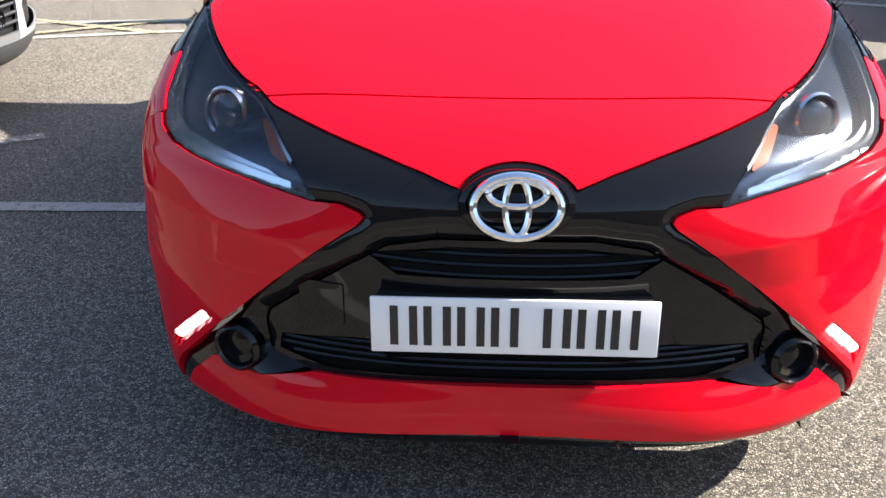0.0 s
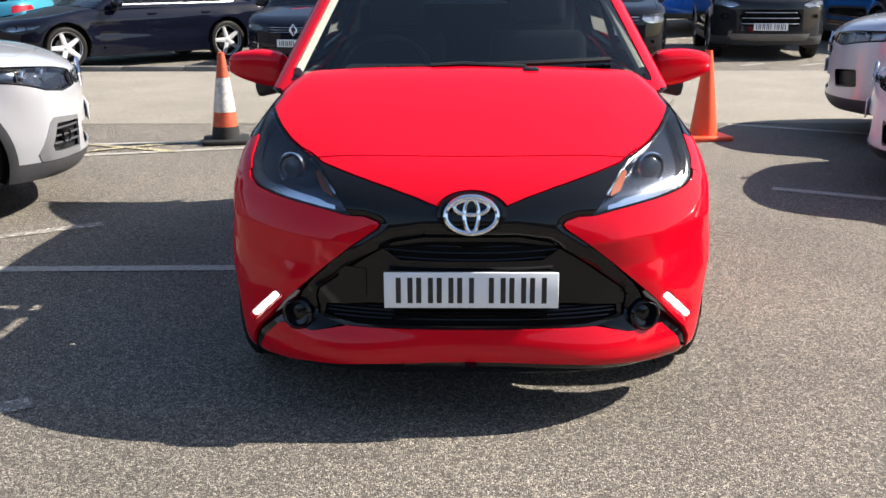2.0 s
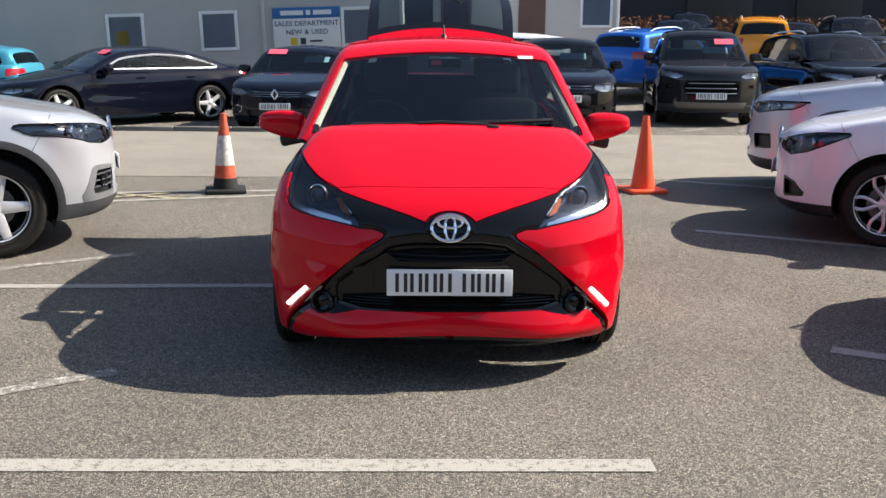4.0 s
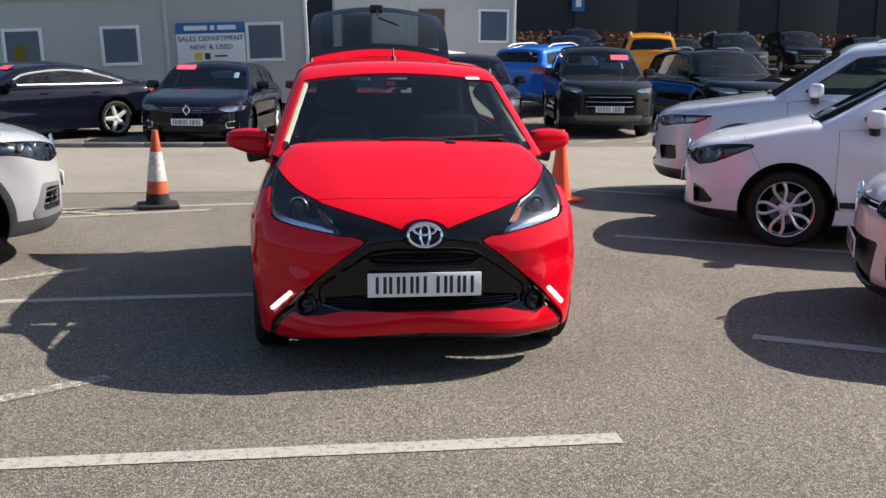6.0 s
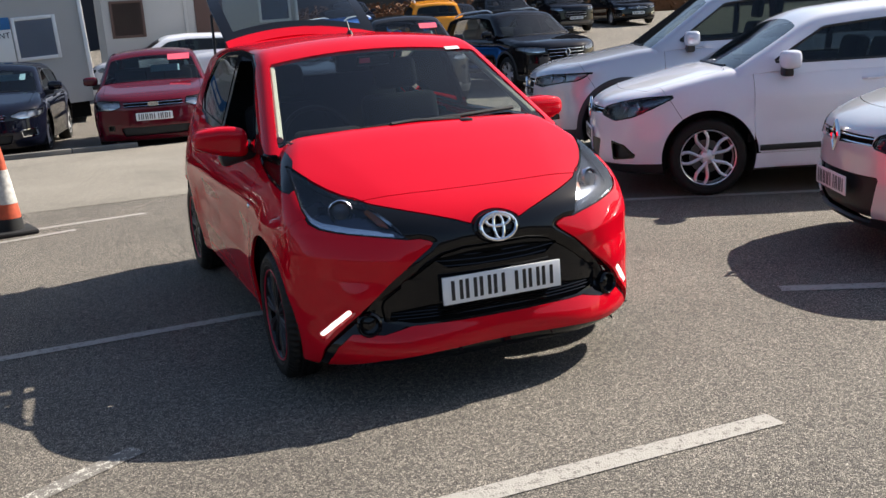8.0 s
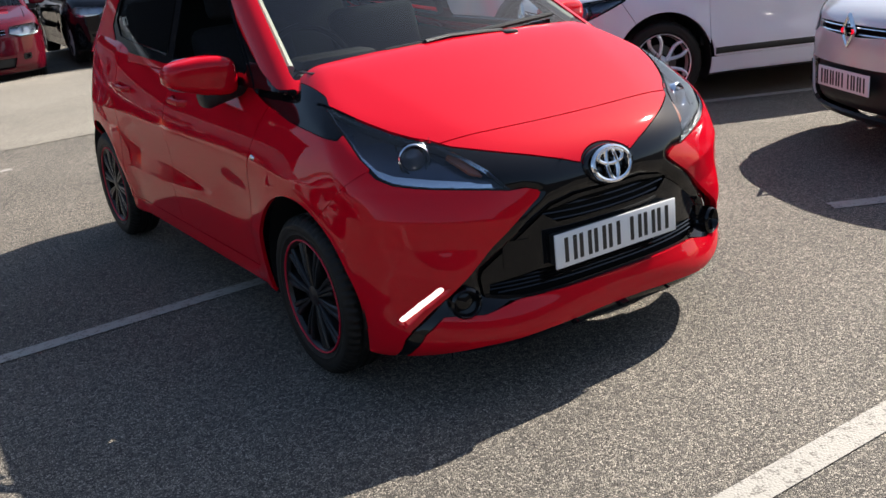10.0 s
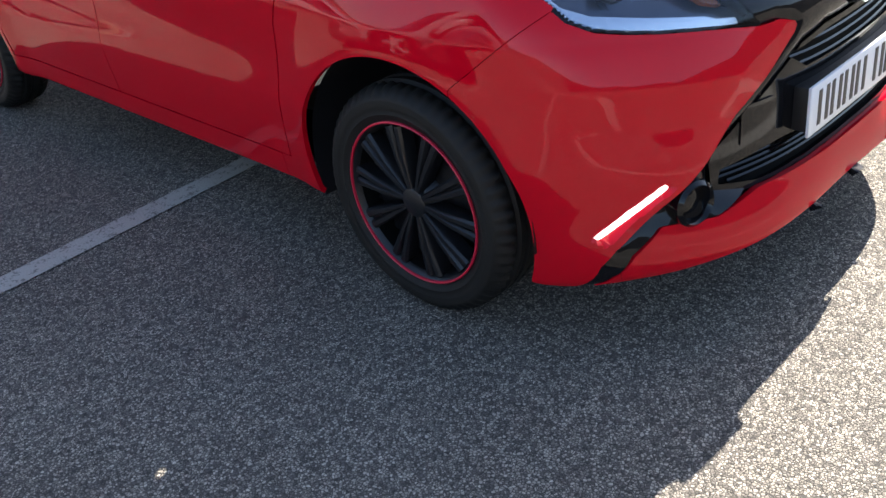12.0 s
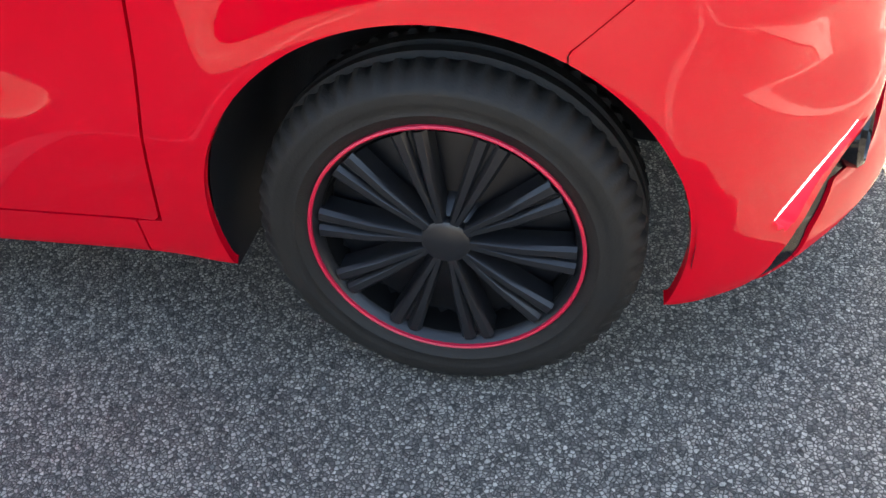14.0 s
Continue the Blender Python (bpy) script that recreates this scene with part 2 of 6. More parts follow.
def curve(points, soft=0.05):
    """A smooth function through a short table."""
    xs, ys = np.array(points, float).T
    t = np.linspace(xs[0] - 0.5, xs[-1] + 0.5, 900)
    s0 = (ys[1] - ys[0]) / (xs[1] - xs[0])
    s1 = (ys[-1] - ys[-2]) / (xs[-1] - xs[-2])
    y = np.interp(t, xs, ys)
    y = np.where(t < xs[0], ys[0] + s0 * (t - xs[0]), y)
    y = np.where(t > xs[-1], ys[-1] + s1 * (t - xs[-1]), y)
    w = max(1, int(soft / (t[1] - t[0])))
    for _ in range(2):
        pad = np.concatenate([y[0] + (np.arange(-w, 0)) * (y[1] - y[0]), y, y[-1] + np.arange(1, w + 1) * (y[-1] - y[-2])])
        y = np.convolve(pad, np.ones(2 * w + 1) / (2 * w + 1), "valid")
    return lambda q: np.interp(q, t, y)


def smax(a, b, k):
    return np.maximum(a, b) + np.maximum(k - np.abs(a - b), 0) ** 2 / (4 * k)


# ---- cutting a skin into panels ----
def h_ax(geo):
    return np.abs(geo[0][:, 0])


def cut(geo, g):
    """The part of a triangle skin where g is below zero."""
    v, t = geo
    if len(t) == 0:
        return geo
    g = np.asarray(g, float)
    s = g < 0
    c = s[t].sum(1)
    keep = [t[c == 3]]
    extra, made, rows = [], {}, []
    n = len(v)

    def mid(a, b):
        key = (a, b) if a < b else (b, a)
        if key not in made:
            w = g[a] / (g[a] - g[b])
            made[key] = n + len(extra)
            extra.append(v[a] + w * (v[b] - v[a]))
        return made[key]

    for a, b, d in t[(c == 1) | (c == 2)].tolist():
        ins = [s[a], s[b], s[d]]
        q = [a, b, d]
        if sum(ins) == 1:
            i = ins.index(True)
            a, b, d = q[i], q[(i + 1) % 3], q[(i + 2) % 3]
            rows.append((a, mid(a, b), mid(a, d)))
        else:
            i = ins.index(False)
            a, b, d = q[i], q[(i + 1) % 3], q[(i + 2) % 3]
            m1, m2 = mid(a, b), mid(a, d)
            rows.append((m1, b, d))
            rows.append((m1, d, m2))
    if rows:
        keep.append(np.array(rows))
    tt = np.concatenate(keep)
    vv = np.concatenate([v, np.array(extra).reshape(-1, 3)])
    used = np.unique(tt)
    back = np.full(len(vv), -1)
    back[used] = np.arange(len(used))
    return vv[used], back[tt]


def normals(geo):
    v, t = geo
    c = np.cross(v[t[:, 1]] - v[t[:, 0]], v[t[:, 2]] - v[t[:, 0]])
    n = np.zeros_like(v)
    for i in range(3):
        np.add.at(n, t[:, i], c)
    return n / np.maximum(np.linalg.norm(n, axis=1, keepdims=True), 1e-12)


def rimmed(geo, depth=0.012):
    """A panel with its edges turned inwards, so that it has thickness."""
    v, t = geo
    if len(t) == 0:
        return geo
    n = normals(geo)
    e = np.concatenate([t[:, [0, 1]], t[:, [1, 2]], t[:, [2, 0]]])
    key = np.sort(e, 1)
    _, inv, cnt = np.unique(key, axis=0, return_inverse=True, return_counts=True)
    b = e[cnt[inv.ravel()] == 1]
    ids = np.unique(b)
    pos = np.full(len(v), -1)
    pos[ids] = np.arange(len(ids))
    k, m = len(v), len(ids)
    vv = np.concatenate([v, v[ids], v[ids] - n[ids] * depth])
    a, c = pos[b[:, 0]], pos[b[:, 1]]
    walls = np.concatenate([np.stack([k + c, k + a, k + m + a], 1), np.stack([k + c, k + m + a, k + m + c], 1)])
    return vv, np.concatenate([t, walls])


def rim_loop(geo):
    """The longest edge loop round a panel, as points in order."""
    v, t = geo
    e = np.concatenate([t[:, [0, 1]], t[:, [1, 2]], t[:, [2, 0]]])
    _, inv, cnt = np.unique(np.sort(e, 1), axis=0, return_inverse=True, return_counts=True)
    after = {int(a): int(b) for a, b in e[cnt[inv.ravel()] == 1]}
    best = []
    while after:
        a = next(iter(after))
        run = []
        while a in after:
            run.append(a)
            a = after.pop(a)
        if len(run) > len(best):
            best = run
    return [tuple(v[i]) for i in best]


def sunk(geo, depth):
    return geo[0] - normals(geo) * depth, geo[1]


def inside(p, q, poly):
    """Signed distance to an outline in two coordinates; below zero within."""
    poly = np.array(poly, float)
    d = np.full(len(p), 1e9)
    s = np.ones(len(p))
    for i in range(len(poly)):
        a, b = poly[i], poly[i - 1]
        e = b - a
        wx, wy = p - a[0], q - a[1]
        h = np.clip((wx * e[0] + wy * e[1]) / (e @ e), 0, 1)
        d = np.minimum(d, (wx - e[0] * h) ** 2 + (wy - e[1] * h) ** 2)
        c1, c2, c3 = q >= a[1], q < b[1], e[0] * wy > e[1] * wx
        s = np.where((c1 & c2 & c3) | (~c1 & ~c2 & ~c3), -s, s)
    return s * np.sqrt(d)


def line_side(p, q, pts):
    """Signed height of q over a polyline given left to right."""
    xs, ys = np.array(pts, float).T
    return q - np.interp(p, xs, ys)


# ---- car skins ----
def make_lower(c):
    """The body below the windows as one smooth solid; below zero within."""
    nose, top, tail = curve(c["nose"], 0.018), curve(c["top"], c.get("topsoft", 0.05)), curve(c["tail"], 0.04)
    w2, k = c["W"] / 2, c.get("fillet", 0.07)
    a, p = c["plan"]
    hubs = (c["oh"], c["oh"] + c["wb"])

    def f(x, y, z):
        ax = np.abs(x)
        w = w2 - c.get("taper", 0.25) * np.maximum(c.get("taper_y", 0.75) - y, 0) ** 2 - 0.12 * np.maximum(y - (c["L"] - 0.7), 0) ** 2
        w = w - c.get("tuck", 0.13) * np.maximum(0.45 - z, 0) - c.get("shoulder", 2.0) * np.maximum(z - c["zwide"], 0) ** 2 - c.get("crease", 0.12) * np.maximum(z - c["zwide"] - 0.012 * (y - 1), 0)
        w = w + c.get("hips", 0.0) * np.maximum(z - c["zwide"], 0) ** 2 * np.clip((y - 1.8) / 0.9, 0, 1)
        for h in hubs:
            r = np.hypot(y - h, z - c["R"])
            w = w + c.get("flare", 0.016) * np.exp(-((r - c["R"] * 1.22) / 0.085) ** 2)
        w = w - c.get("waist", 0.018) * np.exp(-((z - 0.56) / 0.1) ** 2) * np.clip((y - hubs[0] - 0.3) / 0.3, 0, 1) * np.clip((hubs[1] - 0.3 - y) / 0.3, 0, 1)
        side = ax - w
        fold = c.get("fold", 0.0) * np.clip(1 - np.abs(z - 0.585 - 0.1 * (ax - 0.4)) / 0.085, 0, 1) * np.clip((ax - 0.30) / 0.15, 0, 1)
        chin = c.get("chin", 0.0) * np.clip((0.36 - z) / 0.14, 0, 1) * np.exp(-((ax - 0.45) / 0.25) ** 2)
        front = (nose(z) - fold - chin + a * ax ** p - y) * 0.85
        back = (y - (tail(z) - 0.35 * ax ** 3)) * 0.9
        d = ax - (0.30 + 0.30 * y)
        fall = c.get("ridge", 0.0) * (d + np.sqrt(d * d + 0.0006)) / 2 * np.clip((y - 0.1) / 0.2, 0, 1)
        up = (z - (top(y) - c.get("crown", 0.05) * x * x - fall)) * 0.92
        down = c["zs"] + c.get("rise", 0.0) * np.clip((y - 0.5) / 0.4, 0, 1) - z
        g = smax(front, side, k)
        g = smax(g, back, 0.09)
        g = smax(g, up, c.get("edge", 0.05))
        return smax(g, down, 0.03)
    return f


def make_upper(c):
    """The cabin: windscreen, sides, roof and tail as one solid, with each face's own function."""
    ws0, z0, rake = c["ws"]
    roof = curve(c["roof"], 0.15)
    ty, tz, trake = c["rear"]
    sx, sz, lean = c["sides"]
    fs = dict(
        ws=lambda x, y, z: (ws0 + rake * (z - z0) + c.get("ws_bow", 0.14) * x * x - y) / math.hypot(1, rake),
        roof=lambda x, y, z: (z - (roof(y) - c.get("roof_crown", 0.13) * x * x)),
        side=lambda x, y, z: (np.abs(x) - (sx - lean * (z - sz) - 0.03 * np.maximum(y - 2.2, 0) ** 2)) / math.hypot(1, lean),
        rear=lambda x, y, z: (y + trake * (z - tz) + 0.15 * x * x - ty) / math.hypot(1, trake),
        low=lambda x, y, z: c["belt"] - 0.06 - z,
    )

    def f(x, y, z):
        g = smax(fs["ws"](x, y, z), fs["roof"](x, y, z), c.get("head", 0.05))
        g = smax(g, fs["rear"](x, y, z), 0.06)
        g = smax(g, fs["side"](x, y, z), c.get("pillar", 0.06))
        return np.maximum(g, fs["low"](x, y, z))
    return f, fs


def skin(f, y0, y1, z, du, dv, v0, v1, side_step, reach=2.4, rear_du=None):
    """Shoot rays out of a line along the middle of a solid, and lay a skin over where they leave it."""
    az = np.arange(-90, 90 + 1e-6, du)
    bz = np.linspace(90, 270, int(180 / (rear_du or du)) + 1)
    m = max(2, int((y1 - y0) / side_step))
    o, d = [], []
    for a in az:
        o.append(y0), d.append((math.sin(radians(a)), -math.cos(radians(a))))
    for i in range(1, m):
        o.append(y0 + (y1 - y0) * i / m), d.append((1, 0))
    for a in bz:
        o.append(y1), d.append((math.sin(radians(a)), -math.cos(radians(a))))
    for i in range(1, m):
        o.append(y1 + (y0 - y1) * i / m), d.append((-1, 0))
    o, d = np.array(o), np.array(d)
    el = np.radians(np.linspace(v0, v1, int((v1 - v0) / dv) + 1))
    n, k = len(o), len(el)
    ce, se = np.cos(el)[None, :], np.sin(el)[None, :]
    dx, dy, dz = d[:, :1] * ce, d[:, 1:] * ce, np.ones((n, 1)) * se
    lo, hi = np.zeros((n, k)), np.full((n, k), reach)
    oy = o[:, None]
    for _ in range(26):
        t = (lo + hi) / 2
        g = f(dx * t, oy + dy * t, z + dz * t) < 0
        lo, hi = np.where(g, t, lo), np.where(g, hi, t)
    v = np.stack([dx * lo, oy + dy * lo, z + dz * lo], -1).reshape(-1, 3)
    i, j = np.meshgrid(np.arange(n), np.arange(k - 1), indexing="ij")
    a, b = i * k + j, ((i + 1) % n) * k + j
    a, b = a.ravel(), b.ravel()
    t = np.concatenate([np.stack([a, b, b + 1], 1), np.stack([a, b + 1, a + 1], 1)])
    return v, t


def along_y(f, x, z, y0=-0.6, y1=0.9):
    """Where the front of a solid lies at (x, z)."""
    lo, hi = y0, y1
    for _ in range(40):
        t = (lo + hi) / 2
        if f(np.array([x]), np.array([t]), np.array([z]))[0] > 0:
            lo = t
        else:
            hi = t
    return lo


def along_x(f, y, z):
    lo, hi = 0.2, 1.4
    for _ in range(40):
        t = (lo + hi) / 2
        if f(np.array([t]), np.array([y]), np.array([z]))[0] < 0:
            lo = t
        else:
            hi = t
    return lo


# ---- parts that all cars have ----
def tyre_geo(r, rim, w, n=48, tread=True):
    """A tyre about the x axis, outer wall at +w/2, with grooved shoulders."""
    h = w / 2
    prof = [(rim - 0.012, -h * 0.7), (rim, -h * 0.86), (r * 0.86, -h), (r - 0.022, -h * 0.96), (r - 0.004, -h * 0.76), (r, -h * 0.5),
            (r - 0.008, -h * 0.42), (r - 0.008, -h * 0.36), (r, -h * 0.3), (r, -0.006), (r - 0.008, 0), (r, 0.008), (r, h * 0.3), (r - 0.008, h * 0.36),
            (r - 0.008, h * 0.42), (r, h * 0.5), (r - 0.004, h * 0.76), (r - 0.022, h * 0.96), (r * 0.9, h * 1.0), (r * 0.885, h * 1.015), (r * 0.86, h), (r * 0.845, h * 1.012), (r * 0.83, h * 0.995), (rim + 0.026, h * 0.965), (rim + 0.022, h * 0.985), (rim + 0.016, h * 0.94), (rim + 0.012, h * 0.9), (rim, h * 0.86), (rim - 0.012, h * 0.7)]
    if not tread:
        return lathe(prof, n)
    n *= 4
    v, f = lathe(prof, n)
    k = len(prof)
    for i in range(0, n, 4):
        for q in (3, 4, 5, 15, 16, 17):
            for j in (i, i + 1):
                p = j * k + q
                s = 1 - (0.006 if q in (4, 5, 15, 16) else 0.002) / r
                v[p, 1:] *= s
    return v, f


def spoke(r0, r1, w0, w1, x0, x1, depth):
    """A tapering bar from the hub to the rim of a wheel, along +z; face at x."""
    v = []
    for r, w, x in ((r0, w0, x0), ((r0 + r1) / 2, (w0 + w1) / 2, (x0 + x1) / 2 + 0.004), (r1, w1, x1)):
        v += [(x - depth, -w / 2, r), (x - 0.006, -w / 2, r), (x, -w / 4, r), (x, w / 4, r), (x - 0.006, w / 2, r), (x - depth, w / 2, r)]
    f = []
    for k in (0, 6):
        f += [[k + i, k + i + 1, k + i + 7, k + i + 6] for i in range(5)]
    f += [[0, 1, 2, 3, 4, 5][::-1], [12, 13, 14, 15, 16, 17]]
    return np.array(v, float), [q[::-1] for q in f]


def alloy_wheel(r, rim, w, spokes, twin, name_parent, m, material=SILVER, n=32, tread=False, petal=False):
    """Wheel of a parked car, outer face towards local +x."""
    wheel = part("wheel", lathe([(rim * 0.3, w * 0.02), (rim * 0.96, w * 0.0), (rim * 0.97, w * 0.45)], n), DARK, name_parent)
    wheel.matrix_local = m
    part("tyre", tyre_geo(r, rim, w, n, tread), RUBBER, wheel)
    g = [lathe([(rim - 0.015, w * 0.1), (rim - 0.004, w * 0.44), (rim + 0.004, w * 0.46), (rim + 0.004, w * 0.43)], n), lathe([(0.0, w * 0.4), (0.028, w * 0.4), (0.034, w * 0.38), (0.055, w * 0.34), (0.06, w * 0.1)], 20)]
    for i in range(spokes):
        a = 360 / spokes * i
        if twin and petal:
            for q in (-1, 1):
                bow = [(0.04, 3), (0.07, 8), (rim * 0.5, 15), (rim * 0.72, 17), (rim * 0.9, 13), (rim - 0.006, 9)]
                g.append(tube([(w * (0.35 + 0.06 * r / rim), r * math.sin(radians(a + q * d)), r * math.cos(radians(a + q * d))) for r, d in bow], 0.019, 6, 0.7))
        elif twin:
            for q in (-1, 1):
                g.append(moved(spoke(0.045, rim - 0.008, 0.034, 0.036, w * 0.36, w * 0.42, 0.03), pose(0, 0, 0, a + q * twin, 0, 0)))
        else:
            g.append(moved(spoke(0.045, rim - 0.008, 0.085, 0.058, w * 0.36, w * 0.42, 0.03), pose(0, 0, 0, a, 0, 0)))
    part("rim", join(*g), material, wheel)
    part("brake_disc", lathe([(0.07, w * 0.08), (rim * 0.62, w * 0.08), (rim * 0.62, w * 0.02)], 24), mat_iron, wheel)
    return wheel


mat_iron = mat("brake_iron", (0.16, 0.15, 0.14), 0.45, 0.8, 0, 0.5, 30, 0.2)


def plate_geo(groups, gap=0.033):
    """Plain ink bars of a number plate's size and spacing, centred, in (x, z)."""
    bars, w, step, ink = [], 0.05, 0.061, 0.015
    total = (groups[0] + groups[1]) * step + gap - (step - w)
    x = -total / 2
    for g in groups:
        for _ in range(g):
            bars += [(x, x + ink), (x + w - ink, x + w)]
            x += step
        x += gap
    return bars


def number_plate(parent, m, label="white number plate with a row of black bars"):
    """A British plate, 520 x 111 mm, facing local -y."""
    p = part("number_plate", block(-0.26, 0.26, -0.004, 0.004, -0.0555, 0.0555, 0.0025), PLATE, parent, label)
    p.matrix_local = m
    first = None
    for x0, x1 in plate_geo((4, 3)):
        if first is None:
            first = part("ink_bar", block(-0.0075, 0.0075, -0.0052, -0.0035, -0.0395, 0.0395), PLATE_INK, p, smooth=False)
            ob = first
        else:
            ob = new("ink_bar", first.data)
            ob.parent = p
        ob.location = ((x0 + x1) / 2, 0, 0)
    return p

# ---- ground ----
def ease(t):
    t = min(max(t, 0.0), 1.0)
    return t * t * (3 - 2 * t)


def gz(y, x=50.0):
    """The yard is level, dips behind the kerb on the cabins' side, and rises beyond them."""
    return 0.06 * (min(max(y, 17.0), 40.0) - 17.0) - 0.12 * ease((y - 11.6) / 0.7) * ease((2.6 - x) / 2.2)


def sheet(x0, x1, y0, y1, lift, nx=1, ystep=1.5):
    ys = sorted({y0, y1, *[q for q in (17.0, 40.0) if y0 < q < y1], *[y0 + ystep * i for i in range(1, int((y1 - y0) / ystep) + 1)]}) if y1 - y0 > ystep else [y0, y1]
    v = [(x0 + (x1 - x0) * i / nx, y, gz(y) + lift) for y in ys for i in range(nx + 1)]
    f = [[j * (nx + 1) + i, j * (nx + 1) + i + 1, (j + 1) * (nx + 1) + i + 1, (j + 1) * (nx + 1) + i] for j in range(len(ys) - 1) for i in range(nx)]
    return np.array(v), f


def ribbon(a, b, w, lift=0.004):
    """A painted line on the ground from a to b, w wide."""
    a, b = Vector(a), Vector(b)
    d = (b - a).normalized()
    n = Vector((-d.y, d.x)) * w / 2
    k = max(1, int((b - a).length / 0.5))
    v, f = [], []
    for i in range(k + 1):
        p = a + (b - a) * i / k
        for q in (p - n, p + n):
            v.append((q.x, q.y, gz(q.y) + lift))
    for i in range(k):
        f.append([2 * i, 2 * i + 2, 2 * i + 3, 2 * i + 1])
    return np.array(v), f


ASPHALT = asphalt_mat("asphalt", (0.115, 0.103, 0.088), (0.455, 0.403, 0.33), (0.052, 0.047, 0.041), 150, 0.7, 0.10)
ROAD = asphalt_mat("road_asphalt", (0.22, 0.2, 0.165), (0.36, 0.32, 0.26), (0.2, 0.18, 0.15), 120, 0.35, 0.09)
WHITE_LINE = worn_paint_mat("white_line", (0.35, 0.328, 0.29), 0.85)
FAINT_LINE = worn_paint_mat("faint_line", (0.58, 0.55, 0.48), 0.63)
YELLOW_LINE = worn_paint_mat("yellow_line", (0.6, 0.52, 0.25), 0.68)
CONCRETE = mat("kerb_concrete", (0.16, 0.15, 0.135), 0.85, 0, 0, 0.3, 6, 0.25, 0.6, 120)

gx = [-400, -60, 0.4, 0.9, 1.3, 1.7, 2.2, 2.6, 60, 400]
gy = [-60, 11.6, 11.75, 11.9, 12.05, 12.2, 12.3, 17, 40, 900]
ground = part("ground", (np.array([(x, y, gz(y, x)) for y in gy for x in gx]), [[j * 10 + i, j * 10 + i + 1, j * 10 + i + 11, j * 10 + i + 10] for j in range(9) for i in range(9)]), ASPHALT, smooth=False)
tagged(ground, "grey-brown asphalt car park ground with visible stone chippings", "ground", kind="structure")
road = part("road", sheet(-60, 60, 6.35, 11.4, 0.004), ROAD, smooth=False)
tagged(road, "pale worn asphalt lane crossing the car park", "road", kind="structure")


def marking(name, a, b, w, material, label, lift=0.004):
    return tagged(part(name, ribbon(a, b, w, lift), material, smooth=False), label, "road marking", "parking bay lines", "structure")


marking("bay_line", (-14, -0.785), (0.69, -0.775), 0.1, WHITE_LINE, "worn white painted bay line on asphalt")
marking("bay_line", (-9, 1.49), (0.4, 1.742), 0.085, WHITE_LINE, "white painted bay line running under the red car")
marking("bay_line", (1.84, 0.52), (6.3, -1.9), 0.1, WHITE_LINE, "white painted slanting bay line")
marking("bay_line", (2.0, 3.5), (6.6, 1.1), 0.09, WHITE_LINE, "white painted slanting bay line under the white hatchback")
marking("bay_line", (2.45, 6.3), (6.9, 3.95), 0.09, WHITE_LINE, "white painted slanting bay line")
marking("bay_line", (-6.0, 0.1), (-2.06, 2.55), 0.09, FAINT_LINE, "faded white slanting bay line")
marking("bay_line", (-5.5, -2.4), (-1.45, 0.18), 0.09, FAINT_LINE, "broken faded white slanting bay line")
marking("bay_line", (-9.0, 4.4), (-0.9, 5.5), 0.08, WHITE_LINE, "white painted cross line beside the traffic cone")
marking("bay_line", (-3.9, 4.43), (-1.5, 5.1), 0.08, WHITE_LINE, "white painted slanting line beside the traffic cone", 0.006)
marking("hatching_line", (-3.5, 5.35), (-2.3, 4.85), 0.07, YELLOW_LINE, "faded yellow diagonal hatching line", 0.008)
marking("hatching_line", (-3.4, 4.6), (-2.4, 5.25), 0.07, YELLOW_LINE, "faded yellow diagonal hatching line", 0.010)
for x in (4.2, 5.1):
    marking("bay_line", (x, 12.2), (x + 0.45, 12.55), 0.09, WHITE_LINE, "short worn white corner mark of a bay")

# kerb under the row by the cabins
kerb = new("kerb")
tagged(kerb, "low dark concrete kerb edging the lane", "kerb", kind="structure")
stone = None
for i in range(17):
    if stone is None:
        stone = part("kerb_stone", block(-0.452, 0.452, -0.06, 0.06, -0.1, 0.07, 0.012), CONCRETE, kerb)
        ob = stone
    else:
        ob = new("kerb_stone", stone.data)
        ob.parent = kerb
    ob.location = (-15.5 + 0.915 * i, 11.55, 0.0)

# ---- the red car ----
HERO = dict(hips=1.0, fold=0.017, ridge=0.075, taper=0.16, shoulder=1.3, crease=0.16, tuck=0.14,
    L=3.44, W=1.60, zs=0.155, rise=0.042, oh=0.672, wb=2.34, R=0.285, zwide=0.70, plan=(0.55, 2.6), crown=0.05, edge=0.05, fillet=0.06, belt=0.95,
    chin=0.030, nose=[(0.12, 0.12), (0.165, 0.05), (0.2, 0.005), (0.235, -0.005), (0.28, -0.004), (0.33, 0.01), (0.42, 0.012), (0.55, 0.015), (0.62, 0.02), (0.68, 0.035), (0.73, 0.06), (0.78, 0.11), (0.84, 0.2)],
    top=[(-0.1, 0.62), (0.03, 0.722), (0.1, 0.765), (0.2, 0.806), (0.3, 0.848), (0.5, 0.93), (0.72, 1.012), (0.84, 1.045), (0.95, 1.02), (1.1, 0.995), (2.0, 1.03), (3.4, 1.09)],
    tail=[(0.2, 3.33), (0.4, 3.43), (0.7, 3.42), (1.1, 3.33)],
    ws=(0.80, 1.0, 1.71), roof=[(1.2, 1.395), (1.6, 1.437), (2.0, 1.458), (2.5, 1.455), (2.9, 1.435), (3.4, 1.37)],
    rear=(3.36, 1.05, 0.75), sides=(0.735, 0.95, 0.36))
hero_f = make_lower(HERO)
hero_up, hero_fs = make_upper(HERO)
hero = thing("red_hatchback", "small bright red hatchback with open tailgate, open front windows, black mask", "car")
low = skin(hero_f, 0.75, 2.75, 0.55, 0.42, 0.42, -28, 90, 0.014, rear_du=3)


